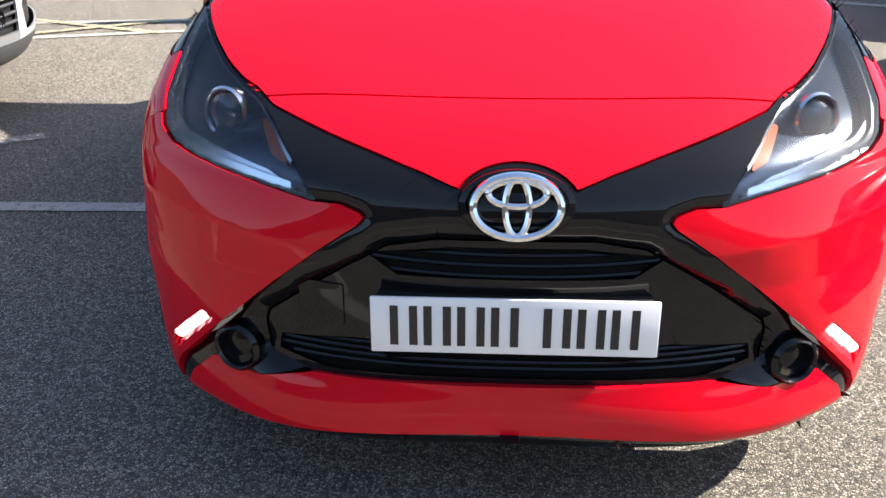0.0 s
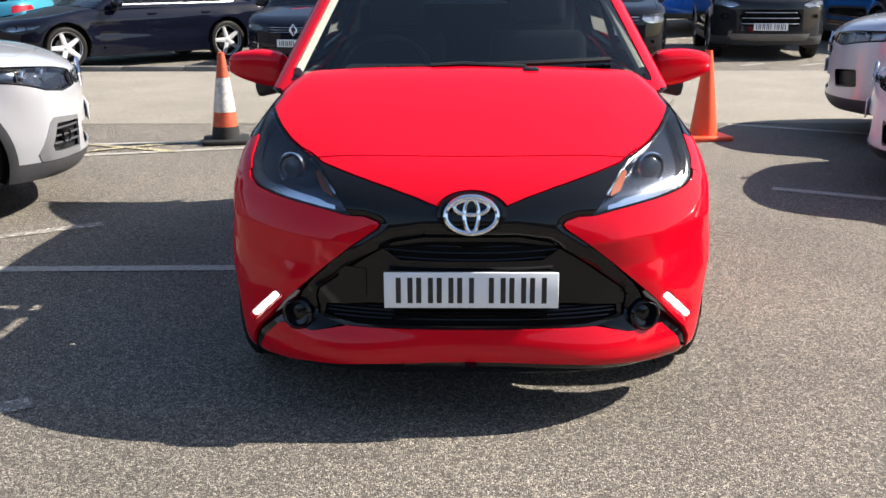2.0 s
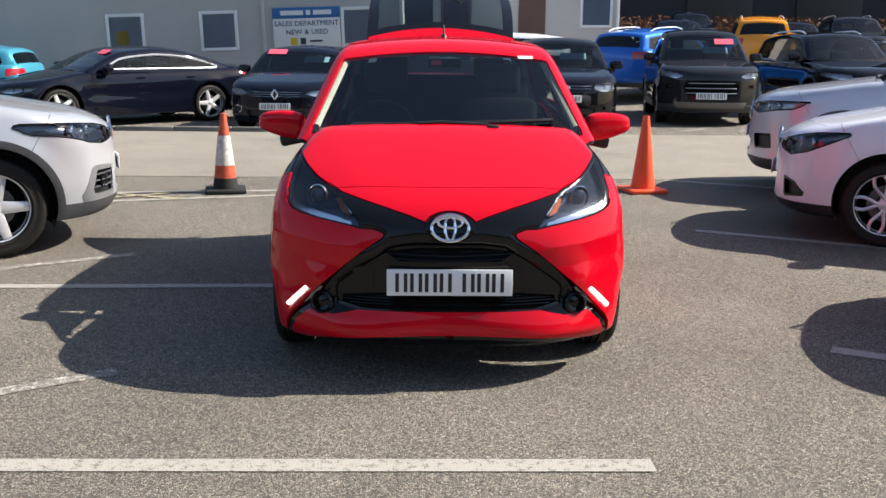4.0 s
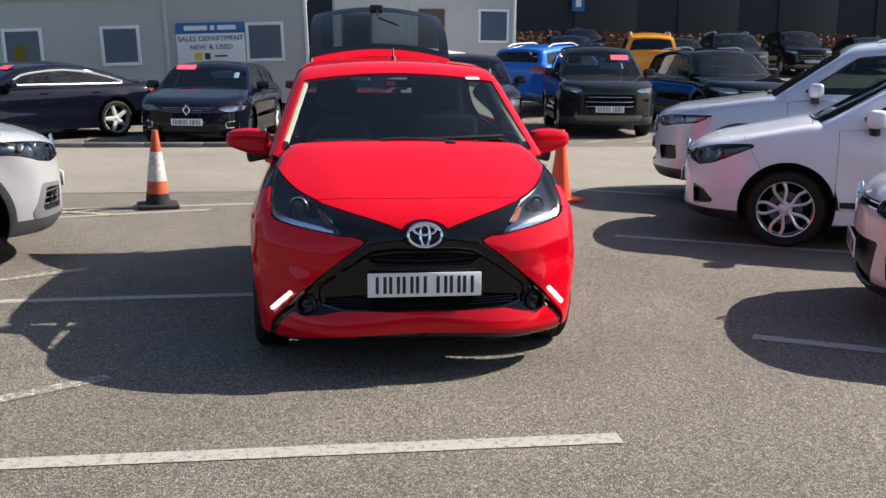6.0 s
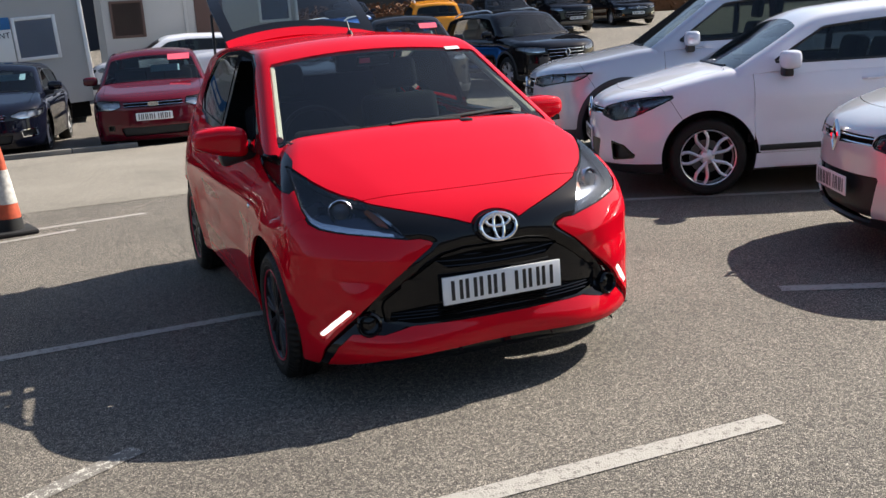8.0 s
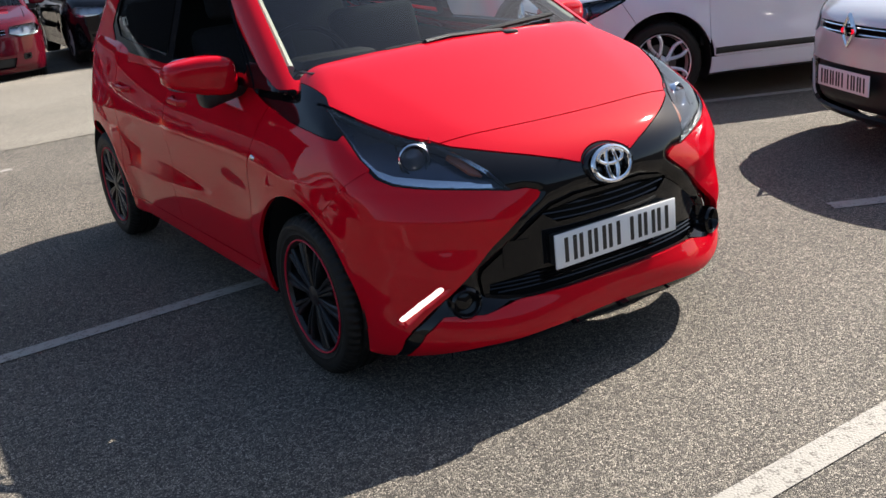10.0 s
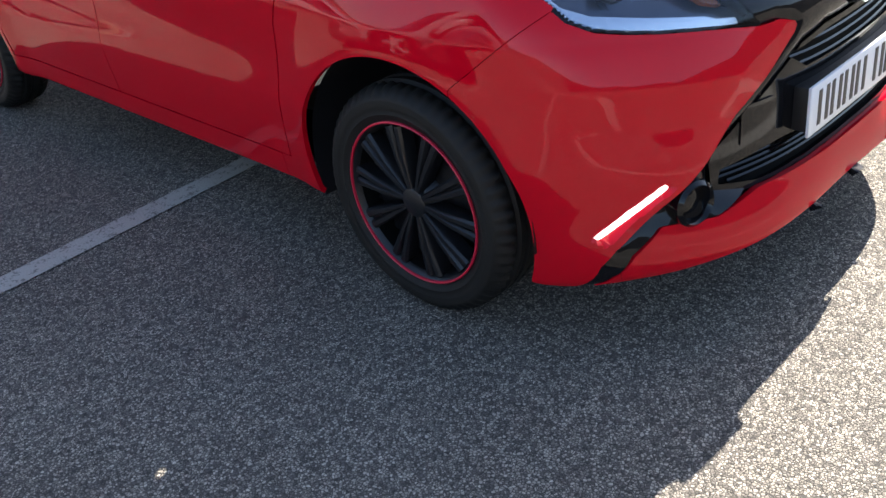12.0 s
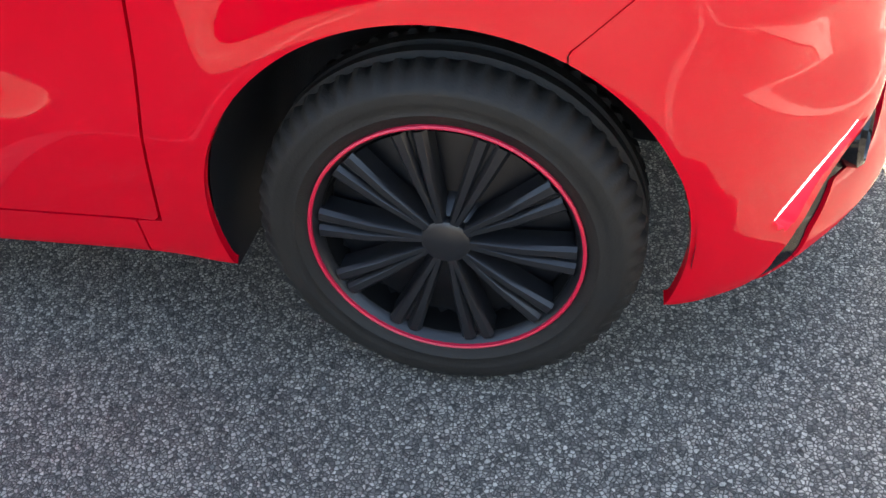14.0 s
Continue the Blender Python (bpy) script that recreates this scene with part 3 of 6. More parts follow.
def xyz(geo):
    return np.abs(geo[0][:, 0]), geo[0][:, 1], geo[0][:, 2]


def cut_by(geo, fn):
    return cut(geo, fn(*xyz(geo)))


def arches(ax, y, z):
    d = np.maximum(0.341 - np.hypot(y - 0.682, z - 0.295), 0.334 - np.hypot(y - 3.02, z - 0.295))
    return np.where(ax > 0.45, d, -1)



def groove(geo):
    """Fold the mask inwards along its edge with the cheek."""
    v = geo[0].copy()
    ax, y, z = np.abs(v[:, 0]), v[:, 1], v[:, 2]
    ex, ez = 0.13, -0.14
    n = math.hypot(ex, ez)
    sd = np.minimum((-(ax - 0.567) * ez + (z - 0.400) * ex) / n, 0)
    along = ((ax - 0.567) * ex + (z - 0.400) * ez) / n
    v[:, 1] += np.where(y < 0.45, 0.016 * np.clip(1 + sd / 0.05, 0, 1) * np.clip((along + 0.12) / 0.14, 0, 1), 0)
    return v, geo[1]


STRIP = ((0.602, 0.403), (0.702, 0.297))


def swelled(geo):
    """Swell the cheek forward above the running light, and sink a pocket for the light."""
    v = geo[0].copy()
    ax, z = np.abs(v[:, 0]), v[:, 2]
    v[:, 1] -= 0.040 * np.exp(-(np.hypot(ax - 0.585, z - 0.43) / 0.115) ** 2)
    (a, b), (c, d) = STRIP
    length = math.hypot(c - a, d - b)
    ux, uz = (c - a) / length, (d - b) / length
    h = (ax - a) * ux + (z - b) * uz
    off = -(ax - a) * uz + (z - b) * ux
    rim = (np.abs(off - 0.0135) < 0.008) & (v[:, 1] < 0.45) & (np.abs(h - length / 2) < length / 2 + 0.03)
    floor_y = np.polyfit(h[rim], v[rim, 1], 2)
    pocket = (np.abs(off) < 0.0135) & (np.abs(h - length / 2) < length / 2 + 0.004) & (v[:, 1] < 0.45)
    v[:, 1] = np.where(pocket, np.maximum(v[:, 1], np.polyval(floor_y, h)), v[:, 1])
    return v, geo[1], (floor_y, length)


low = cut_by(low, arches)
low = cut_by(low, lambda ax, y, z: -np.maximum(np.maximum(ax - 0.66, 0.85 - z), 0.9 - y))
floor_z = lambda y: 0.166 + 0.039 * np.clip((y - 0.5) / 0.4, 0, 1)
low = cut_by(low, lambda ax, y, z: floor_z(y) - z)
part("front_undertray", block(-0.5, 0.5, 0.17, 0.34, 0.175, 0.19, 0.005), BLACK_PLASTIC, hero)
part("underbody", block(-0.66, 0.66, 1.02, 2.6, 0.20, 0.22, 0.006), BLACK_PLASTIC, hero)
HL = [(0.367, 0.669), (0.43, 0.680), (0.505, 0.691), (0.57, 0.700), (0.625, 0.711), (0.665, 0.722), (0.692, 0.742), (0.706, 0.79), (0.697, 0.87), (0.683, 0.926), (0.66, 0.902), (0.624, 0.871), (0.582, 0.842), (0.535, 0.820), (0.49, 0.803), (0.456, 0.779), (0.408, 0.729)]
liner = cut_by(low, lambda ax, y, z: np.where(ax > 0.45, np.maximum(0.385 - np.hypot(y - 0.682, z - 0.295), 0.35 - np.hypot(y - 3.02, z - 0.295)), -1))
# shrunken near-black copy of the body, added so panel gaps look deep and dark
part("gap_shade_shell", sunk(cut_by(liner, lambda ax, y, z: -np.maximum(inside(ax, z, HL) - 0.004, y - 0.85)), 0.034), DARK, hero, "near-black shell added behind the panels to keep gaps dark")

BONNET = [(-1, 0.694), (0.09, 0.694), (0.165, 0.721), (0.25, 0.745), (0.36, 0.772), (0.462, 0.797), (0.50, 0.816), (0.545, 0.829), (0.59, 0.853), (0.632, 0.883), (0.683, 0.936), (0.69, 1.2)]
CHEEK = [(0.273, 0.644), (0.281, 0.652), (0.318, 0.664), (0.369, 0.664), (0.43, 0.675), (0.505, 0.686), (0.57, 0.695), (0.627, 0.705), (0.67, 0.716), (0.702, 0.738), (0.718, 0.79), (0.95, 0.86), (0.95, 0.05), (0.708, 0.05), (0.711, 0.16), (0.704, 0.235), (0.685, 0.272), (0.555, 0.412), (0.453, 0.499), (0.36, 0.577), (0.284, 0.630)]
LIP = [(-1, 0.226), (-1, 0.322), (0.38, 0.326), (0.49, 0.298), (0.575, 0.304), (0.60, 0.304), (0.655, 0.252), (0.680, 0.20), (0.685, 0.12), (0.62, 0.168), (0.5, 0.197), (0.3, 0.217), (0.1, 0.226)]
CORNER = [(0.46, 0.838), (0.46, 0.87), (0.50, 0.90), (0.60, 0.945), (0.64, 1.2), (1.6, 1.4), (1.30, 1.05), (1.24, 0.955), (0.98, 0.900), (0.77, 0.868), (0.58, 0.85)]
GAP = 0.0017


def seam(y, z):
    return y - (0.505 - np.maximum(z - 0.60, 0) * 1.2)


def oval(ax, z):
    return (np.hypot(ax / 0.109, (z - 0.679) / 0.060) - 1) * 0.07


def hl(ax, y, z):
    return np.maximum(inside(ax, z, HL), y - 0.80)


def above(ax, y, z):
    """Over the line that bounds the bonnet and the nose panel."""
    return np.maximum(np.maximum(-(line_side(ax, z, BONNET)), ax - 0.688 + 0.034 * np.clip((y - 0.54) / 0.1, 0, 1)), 0.66 - z)


def corner(ax, y, z):
    return np.maximum(inside(y, z, CORNER), 0.6 - ax)


def shut(ax, y):
    return y - (0.224 + 0.15 * ax * ax)


DOOR_F = lambda z: 1.114 - 0.155 * np.clip(z - 0.29, 0, 0.36) - 0.42 * np.clip(z - 0.65, 0, 0.4)
DOOR_M, DOOR_R, SILL = 1.96, 2.66, 0.282
WING_END = lambda z: np.where(z < SILL, 1.158, DOOR_F(z))

nose_panel = cut_by(low, lambda ax, y, z: np.maximum.reduce([above(ax, y, z) + GAP, shut(ax, y) + 0.0024, -oval(ax, z) + 0.002, -hl(ax, y, z) + 0.006]))
part("nose_panel", rimmed(nose_panel, 0.02), RED, hero)
bonnet = cut_by(low, lambda ax, y, z: np.maximum.reduce([above(ax, y, z) + GAP, -shut(ax, y) + 0.0024, y - 0.84, -hl(ax, y, z) + 0.007]))
part("bonnet", rimmed(bonnet, 0.02), RED, hero)
*cheek, pocket = swelled(cut_by(low, lambda ax, y, z: np.maximum.reduce([inside(ax, z, CHEEK), seam(y, z) + GAP * 0.6, 0.2 - ax])))

def light_strip(half=0.0125, n=18):
    """A rounded bar of light that looks straight ahead out of its pocket."""
    (a, b), (c, d) = STRIP
    floor_y, length = pocket
    ux, uz = (c - a) / length, (d - b) / length
    section = [(-1.0, 0.012), (-1.0, 0.001), (-0.86, -0.002), (-0.4, -0.003), (0.4, -0.003), (0.86, -0.002), (1.0, 0.001), (1.0, 0.012)]
    v, f, k = [], [], len(section)
    for i in range(n + 1):
        t = i / n
        w = half * (1 - max(abs(2 * t - 1) - 0.86, 0) ** 2 * 18)
        for q, r in section:
            v.append((a + (c - a) * t - uz * w * q, np.polyval(floor_y, t * length) + r + 0.0005, b + (d - b) * t + ux * w * q))
    for i in range(n):
        f += [[i * k + j, i * k + j + 1, (i + 1) * k + j + 1, (i + 1) * k + j] for j in range(k - 1)]
    f += [list(range(k)), [n * k + j for j in range(k)][::-1]]
    return np.array(v), f


for s in (-1, 1):
    half = cut(cheek, -s * cheek[0][:, 0])
    part("bumper_cheek", rimmed(half, 0.022), RED, hero)
    strip = light_strip()
    part("running_light", strip if s > 0 else mirrored(strip), DRL, hero, "lit white daytime running light strip")
lip = cut_by(low, lambda ax, y, z: np.maximum.reduce([inside(ax, z, LIP), y - 0.5, 0.15 - z]))
part("bumper_lip", rimmed(lip, 0.02), RED, hero)
fender = cut_by(low, lambda ax, y, z: np.maximum.reduce([-seam(y, z) + GAP * 0.6, y - WING_END(z) + GAP, -above(ax, y, z) + GAP, -hl(ax, y, z) + 0.003, -corner(ax, y, z) + 0.002, 0.5 - ax]))
for s in (-1, 1):
    part("front_wing", rimmed(cut(fender, -s * fender[0][:, 0]), 0.014), RED, hero)
    trim = cut_by(cut(low, -s * low[0][:, 0]), lambda ax, y, z: np.maximum(corner(ax, y, z), -hl(ax, y, z) + 0.003))
    part("corner_trim", sunk(rimmed(trim), 0.003), GLOSS_BLACK, hero, "black trim between lamp and mirror")
    d1 = cut_by(cut(low, -s * low[0][:, 0]), lambda ax, y, z: np.maximum.reduce([DOOR_F(z) + 0.0035 - y, y - DOOR_M + GAP, SILL + 0.0028 - z, -corner(ax, y, z) + 0.002, 0.5 - ax]))
    part("front_door", rimmed(d1), RED, hero)
    d2 = cut_by(cut(low, -s * low[0][:, 0]), lambda ax, y, z: np.maximum.reduce([DOOR_M + GAP - y, y - DOOR_R + GAP, SILL + 0.0028 - z, 0.365 - np.hypot(y - 3.015, z - 0.3), 0.5 - ax]))
    part("rear_door", rimmed(d2), RED, hero)
    sill = cut_by(cut(low, -s * low[0][:, 0]), lambda ax, y, z: np.maximum.reduce([1.158 + GAP - y, z - SILL + GAP, y - 2.7, 0.5 - ax]))
    part("sill", rimmed(sill), RED, hero)
quarter = cut_by(low, lambda ax, y, z: DOOR_R + GAP - y)
part("rear_quarter", rimmed(quarter), RED, hero)

# black front mask with its grilles
UG = [(-1, 0.596), (0.12, 0.595), (0.278, 0.576), (0.215, 0.535), (-1, 0.520)]
LG = [(-1, 0.400), (0.30, 0.398), (0.455, 0.380), (0.46, 0.352), (0.36, 0.334), (-1, 0.332)]


def mask(ax, y, z):
    red = np.minimum.reduce([np.maximum(above(ax, y, z), -oval(ax, z)), inside(ax, z, CHEEK), inside(ax, z, LIP)])
    return np.maximum.reduce([-red + 0.001, -hl(ax, y, z) + 0.001, y - 0.36, 0.165 - z])


front_mask = cut_by(groove(low), mask)
front_mask = cut_by(front_mask, lambda ax, y, z: -np.minimum(inside(ax, z, UG), inside(ax, z, LG)))
TRAY = [(-1, 0.609), (0.14, 0.608), (0.235, 0.590), (0.31, 0.543), (0.37, 0.502), (0.42, 0.466), (0.475, 0.425), (0.482, 0.40), (0.475, 0.345), (0.38, 0.322), (-1, 0.316)]


def rolled(geo):
    """Round the mask's inner edge over into the tray."""
    ax, y, z = xyz(geo)
    v = geo[0].copy()
    v[:, 1] += 0.022 * np.clip(1 - inside(ax, z, TRAY) / 0.05, 0, 1) ** 2 + 0.006 * np.clip(1 - np.abs(inside(ax, z, CHEEK)) / 0.02, 0, 1)
    return v, geo[1]


band = cut_by(front_mask, lambda ax, y, z: -inside(ax, z, TRAY))
part("front_mask", rimmed(rolled(sunk(band, 0.003)), 0.022), GLOSS_BLACK, hero, "gloss black front mask in an X shape")
part("mask_tray", rimmed(sunk(cut_by(front_mask, lambda ax, y, z: inside(ax, z, TRAY)), 0.020), 0.03), GLOSS_BLACK, hero, "recessed black panel behind the number plate")
for poly, zs_ in ((UG, (0.545, 0.566, 0.586)), (LG, (0.345, 0.358, 0.371, 0.384))):
    back = cut_by(low, lambda ax, y, z: np.maximum(inside(ax, z, poly) - 0.01, y - 0.4))
    part("grille_back", sunk(back, 0.075), DARK, hero)
    for z in zs_:
        xs = [x for x in np.linspace(-0.47, 0.47, 41) if inside(np.array([abs(x)]), np.array([z]), poly)[0] < 0.004]
        part("grille_bar", tube([(x, along_y(hero_f, x, z) + 0.034, z - (0.012 if poly is UG else 0) * (1 - (x / 0.28) ** 2)) for x in xs], 0.0058, 6, 0.8), GLOSS_BLACK, hero)
tow = cut_by(low, lambda ax, y, z: np.where(z > 0.7, 1, np.maximum(np.maximum(np.abs(ax - 0.365) - 0.044, np.abs(z - 0.462) - 0.042), y - 0.4)))
part("tow_eye_cover", rimmed(sunk(cut(tow, tow[0][:, 0]), 0.0165), 0.01), GLOSS_BLACK, hero, "square black towing-eye cover")

for s in (-1, 1):
    x, z = 0.536, 0.342
    y = along_y(hero_f, x, z)
    lamp = part("fog_lamp", lathe([(0.0, 0.012), (0.03, 0.01), (0.034, 0.004), (0.036, -0.014), (0.042, -0.02), (0.05, -0.012), (0.052, 0.03)], 32, "y"), GLOSS_BLACK, hero, "round black fog lamp surround")
    lamp.matrix_local = pose(s * x, y - 0.004, z, -4, 0, s * 16)
    part("fog_lens", lathe([(0.0, -0.002), (0.018, 0.0), (0.034, 0.006)], 24, "y"), GLOSS_BLACK, lamp)

# headlamps
hl_skin = cut_by(low, lambda ax, y, z: hl(ax, y, z) + 0.002)
for s in (-1, 1):
    lens = cut(hl_skin, -s * hl_skin[0][:, 0])
    lamp = part("headlamp", rimmed(lens, 0.012), LENS, hero, "clear swept-back headlamp with projector and chrome edge")
    lamp.visible_shadow = False
    bowl = sunk(cut_by(cut(low, -s * low[0][:, 0]), lambda ax, y, z: np.maximum(hl(ax, y, z) - 0.03, 0.64 - z)), 0.042)
    part("lamp_housing", bowl, LAMP_DARK, lamp)
    low_edge = cut_by(sunk(lens, 0.02), lambda ax, y, z: np.maximum(inside(ax, z, [(0.36, 0.655), (0.45, 0.670), (0.56, 0.682), (0.66, 0.694), (0.73, 0.72), (0.73, 0.93), (0.690, 0.93), (0.689, 0.87), (0.688, 0.79), (0.676, 0.755), (0.645, 0.736), (0.56, 0.718), (0.46, 0.700)]), y - 0.8))
    part("light_guide", rimmed(low_edge, 0.014), LAMP_SILVER, lamp)
    # chrome border; along the top it also stands in for the lens's reflection
    bezel = cut_by(sunk(lens, 0.010), lambda ax, y, z: np.maximum(-hl(ax, y, z) - 0.012, 0.41 - ax))
    part("lamp_bezel_glint", bezel, LAMP_SILVER, lamp, "bright headlamp edge, chrome frame with lens glint along the top")
    seal = cut_by(cut(low, -s * low[0][:, 0]), lambda ax, y, z: np.maximum(np.maximum(hl(ax, y, z) - 0.004, -hl(ax, y, z) - 0.0025), 0.64 - z))
    part("lamp_seal", rimmed(sunk(seal, 0.006), 0.028), GLOSS_BLACK, lamp, "black seal round the headlamp")
    amber = cut_by(sunk(lens, 0.03), lambda ax, y, z: inside(ax, z, [(0.415, 0.703), (0.45, 0.715), (0.482, 0.758), (0.468, 0.765), (0.44, 0.742)]))
    part("indicator", rimmed(sunk(amber, -0.012), 0.012), AMBER, lamp, "amber indicator lens")
    px, pz = 0.565, 0.770
    py = along_y(hero_f, px, pz)
    ring = part("projector_ring", lathe([(0.046, 0.02), (0.05, -0.006), (0.046, -0.012), (0.04, -0.004), (0.039, 0.03)], 32, "y"), LAMP_SILVER, lamp)
    ring.matrix_local = pose(s * px, py + 0.045, pz, -8, 0, s * 22)
    bulb = part("projector_lens", ball((0, 0, 0), 0.038, 0.02, 0.038, 14), PROJECTOR, lamp)
    bulb.matrix_local = pose(s * px, py + 0.05, pz, -8, 0, s * 22)

# emblem
ey = along_y(hero_f, 0, 0.678)
badge_plate = part("emblem_plate", moved(lathe([(0, 0.004), (0.072, 0.002), (0.082, -0.008), (0.092, -0.006), (0.096, 0.004), (0.097, 0.03)], 40, "y"), pose(0, ey + 0.004, 0.677, -16, 0, 0) @ Matrix.Diagonal((1.10, 1, 0.655, 1))), GLOSS_BLACK, hero)


def oval_ring(cx, cz, rx, rz, r, n=40):
    return tube([(cx + rx * math.cos(2 * math.pi * i / n), 0, cz + rz * math.sin(2 * math.pi * i / n)) for i in range(n)], r, 8, 1.0, True)


emblem = part("emblem", join(oval_ring(0, 0, 0.076, 0.0535, 0.0085), oval_ring(0, 0.0, 0.021, 0.05, 0.0075), oval_ring(0, 0.024, 0.05, 0.0225, 0.0075)), CHROME, hero, "chrome oval badge of plain rings")
emblem.matrix_local = pose(0, ey - 0.012, 0.677, -16, 0, 0)
number_plate(hero, pose(0, 0.009, 0.452, -1, 0, 0))
# black plinth added to hide the plate's reflection in the glossy tray
part("plate_reflection_block", block(-0.25, 0.25, 0.0145, 0.05, 0.402, 0.502, 0.004), BLACK_PLASTIC, hero)

# cabin
up = skin(hero_up, 1.6, 2.6, 1.1, 1.2, 1.0, -12, 90, 0.02, rear_du=3)


def faces(geo):
    x, y, z = geo[0].T
    return {k: q(x, y, z) for k, q in hero_fs.items()}


def ws_region(geo):
    q = faces(geo)
    x, y, z = geo[0].T
    return np.maximum.reduce([q["side"] + 0.052, q["roof"] + 0.05, -0.035 - q["ws"], y - 1.8, 0.985 - z])


FW = [(1.11, 0.995), (1.30, 1.15), (1.50, 1.31), (1.62, 1.352), (1.90, 1.375), (1.90, 1.005)]
RW = [(1.99, 1.01), (1.99, 1.375), (2.35, 1.37), (2.62, 1.33), (2.80, 1.22), (2.84, 1.13), (2.72, 1.06)]


def dlo(geo, poly):
    x, y, z = geo[0].T
    return np.maximum(inside(y, z, poly), 0.3 - np.abs(x))


glass_ws = cut(up, ws_region(up))
part("windscreen", sunk(glass_ws, 0.004), GLASS, hero, "dark tinted windscreen").visible_shadow = False
rest = cut(up, -ws_region(up) + 0.001)
pillar_zone = lambda g: dlo(g, [(1.02, 0.95), (1.28, 1.165), (1.49, 1.335), (1.62, 1.378), (2.0, 1.402), (2.36, 1.395), (2.66, 1.35), (2.86, 1.22), (2.9, 1.1), (2.75, 1.0)])
trimmed = cut(rest, -pillar_zone(rest) + 0.001)
q = faces(trimmed)
trimmed = cut(trimmed, -np.maximum.reduce([q["side"] + 0.07, -0.05 - q["rear"], 0.9 - trimmed[0][:, 2], 2.5 - trimmed[0][:, 1]]))
trimmed = cut(trimmed, 0.955 - trimmed[0][:, 2])
foot = lambda g: np.maximum(inside(g[0][:, 1], g[0][:, 2], [(0.6, 0.9), (0.6, 0.955), (0.86, 0.962), (1.0, 1.015), (1.2, 1.118), (1.33, 1.195), (1.33, 0.9)]), -0.05 - faces(g)["side"])
for s in (-1, 1):
    h = cut(trimmed, -s * trimmed[0][:, 0])
    part("pillar_foot", sunk(rimmed(cut(h, foot(h)), 0.02), 0.002), GLOSS_BLACK, hero)
part("roof_shell", rimmed(cut(trimmed, -foot(trimmed)), 0.02), RED, hero)
part("head_lining", sunk(cut(trimmed, np.minimum(1.37 - trimmed[0][:, 2], 2.2 - trimmed[0][:, 1])), 0.03), FABRIC, hero, "dark lining inside the roof")
frames_ = cut(rest, pillar_zone(rest))
for poly in (FW, RW):
    frames_ = cut(frames_, -dlo(frames_, poly))
for s in (-1, 1):
    part("window_surround", sunk(rimmed(cut(frames_, -s * frames_[0][:, 0]), 0.02), 0.003), GLOSS_BLACK, hero)
    for nm, poly in (("front_window", FW), ("rear_window", RW)):
        w = cut(rest, dlo(rest, poly))
        if poly is RW:
            part(nm, sunk(cut(w, -s * w[0][:, 0]), 0.006), SIDE_GLASS, hero)

# open tailgate: black-framed glass with a red spoiler at its hinge
def gate_point(u, v):
    """u across, v from the hinge to the free edge."""
    half = 0.485 + 0.04 * v - 0.05 * v ** 4
    x = u * half
    return x, 2.86 + 0.60 * v - 0.10 * u * u * (1 - v), 1.462 + 0.37 * v + 0.03 * math.sin(math.pi * v) - 0.065 * u * u


def gate_panel(u0, u1, v0, v1, n=24, m=14, thick=0.0, lift=0.0):
    v, f = [], []
    for j in range(m + 1):
        for i in range(n + 1):
            p = gate_point(u0 + (u1 - u0) * i / n, v0 + (v1 - v0) * j / m)
            v.append((p[0], p[1] - 0.5 * lift, p[2] + 0.85 * lift))
    f = [[j * (n + 1) + i, j * (n + 1) + i + 1, (j + 1) * (n + 1) + i + 1, (j + 1) * (n + 1) + i] for j in range(m) for i in range(n)]
    if thick:
        k = len(v)
        v += [(a, b + 0.5 * thick, c - 0.85 * thick) for a, b, c in v]
        f += [[k + i for i in q][::-1] for q in f]
        edge = [i for i in range(n + 1)] + [j * (n + 1) + n for j in range(1, m + 1)] + [m * (n + 1) + i for i in range(n - 1, -1, -1)] + [j * (n + 1) for j in range(m - 1, 0, -1)]
        f += [[edge[i - 1], edge[i - 1] + k, edge[i] + k, edge[i]] for i in range(len(edge))]
    return np.array(v), f


gate = part("tailgate", gate_panel(-1, 1, 0.0, 0.11, thick=0.035), RED, hero, "open tailgate with red spoiler and black-edged glass")
for u0, u1, v0, v1 in ((-1, 1, 0.11, 0.2), (-1, -0.86, 0.2, 0.9), (0.86, 1, 0.2, 0.9), (-1, 1, 0.9, 1.0)):
    part("glass_border", gate_panel(u0, u1, v0, v1, thick=0.012), GLOSS_BLACK, gate)
part("gate_glass", gate_panel(-0.86, 0.86, 0.2, 0.9), SIDE_GLASS, gate)
part("gate_wiper", join(tube([gate_point(0.0, 0.92), gate_point(0.02, 0.7), gate_point(0.3, 0.55)], 0.008), moved(block(-0.05, 0.05, -0.03, 0.03, -0.03, 0.03, 0.01), Matrix.Translation(gate_point(0, 0.95)))), BLACK_PLASTIC, gate)
for s in (-1, 1):
    part("gas_strut", tube([(s * 0.52, 3.1, 1.22), (s * 0.5, 3.2, 1.62)], 0.009), BLACK_PLASTIC, gate)

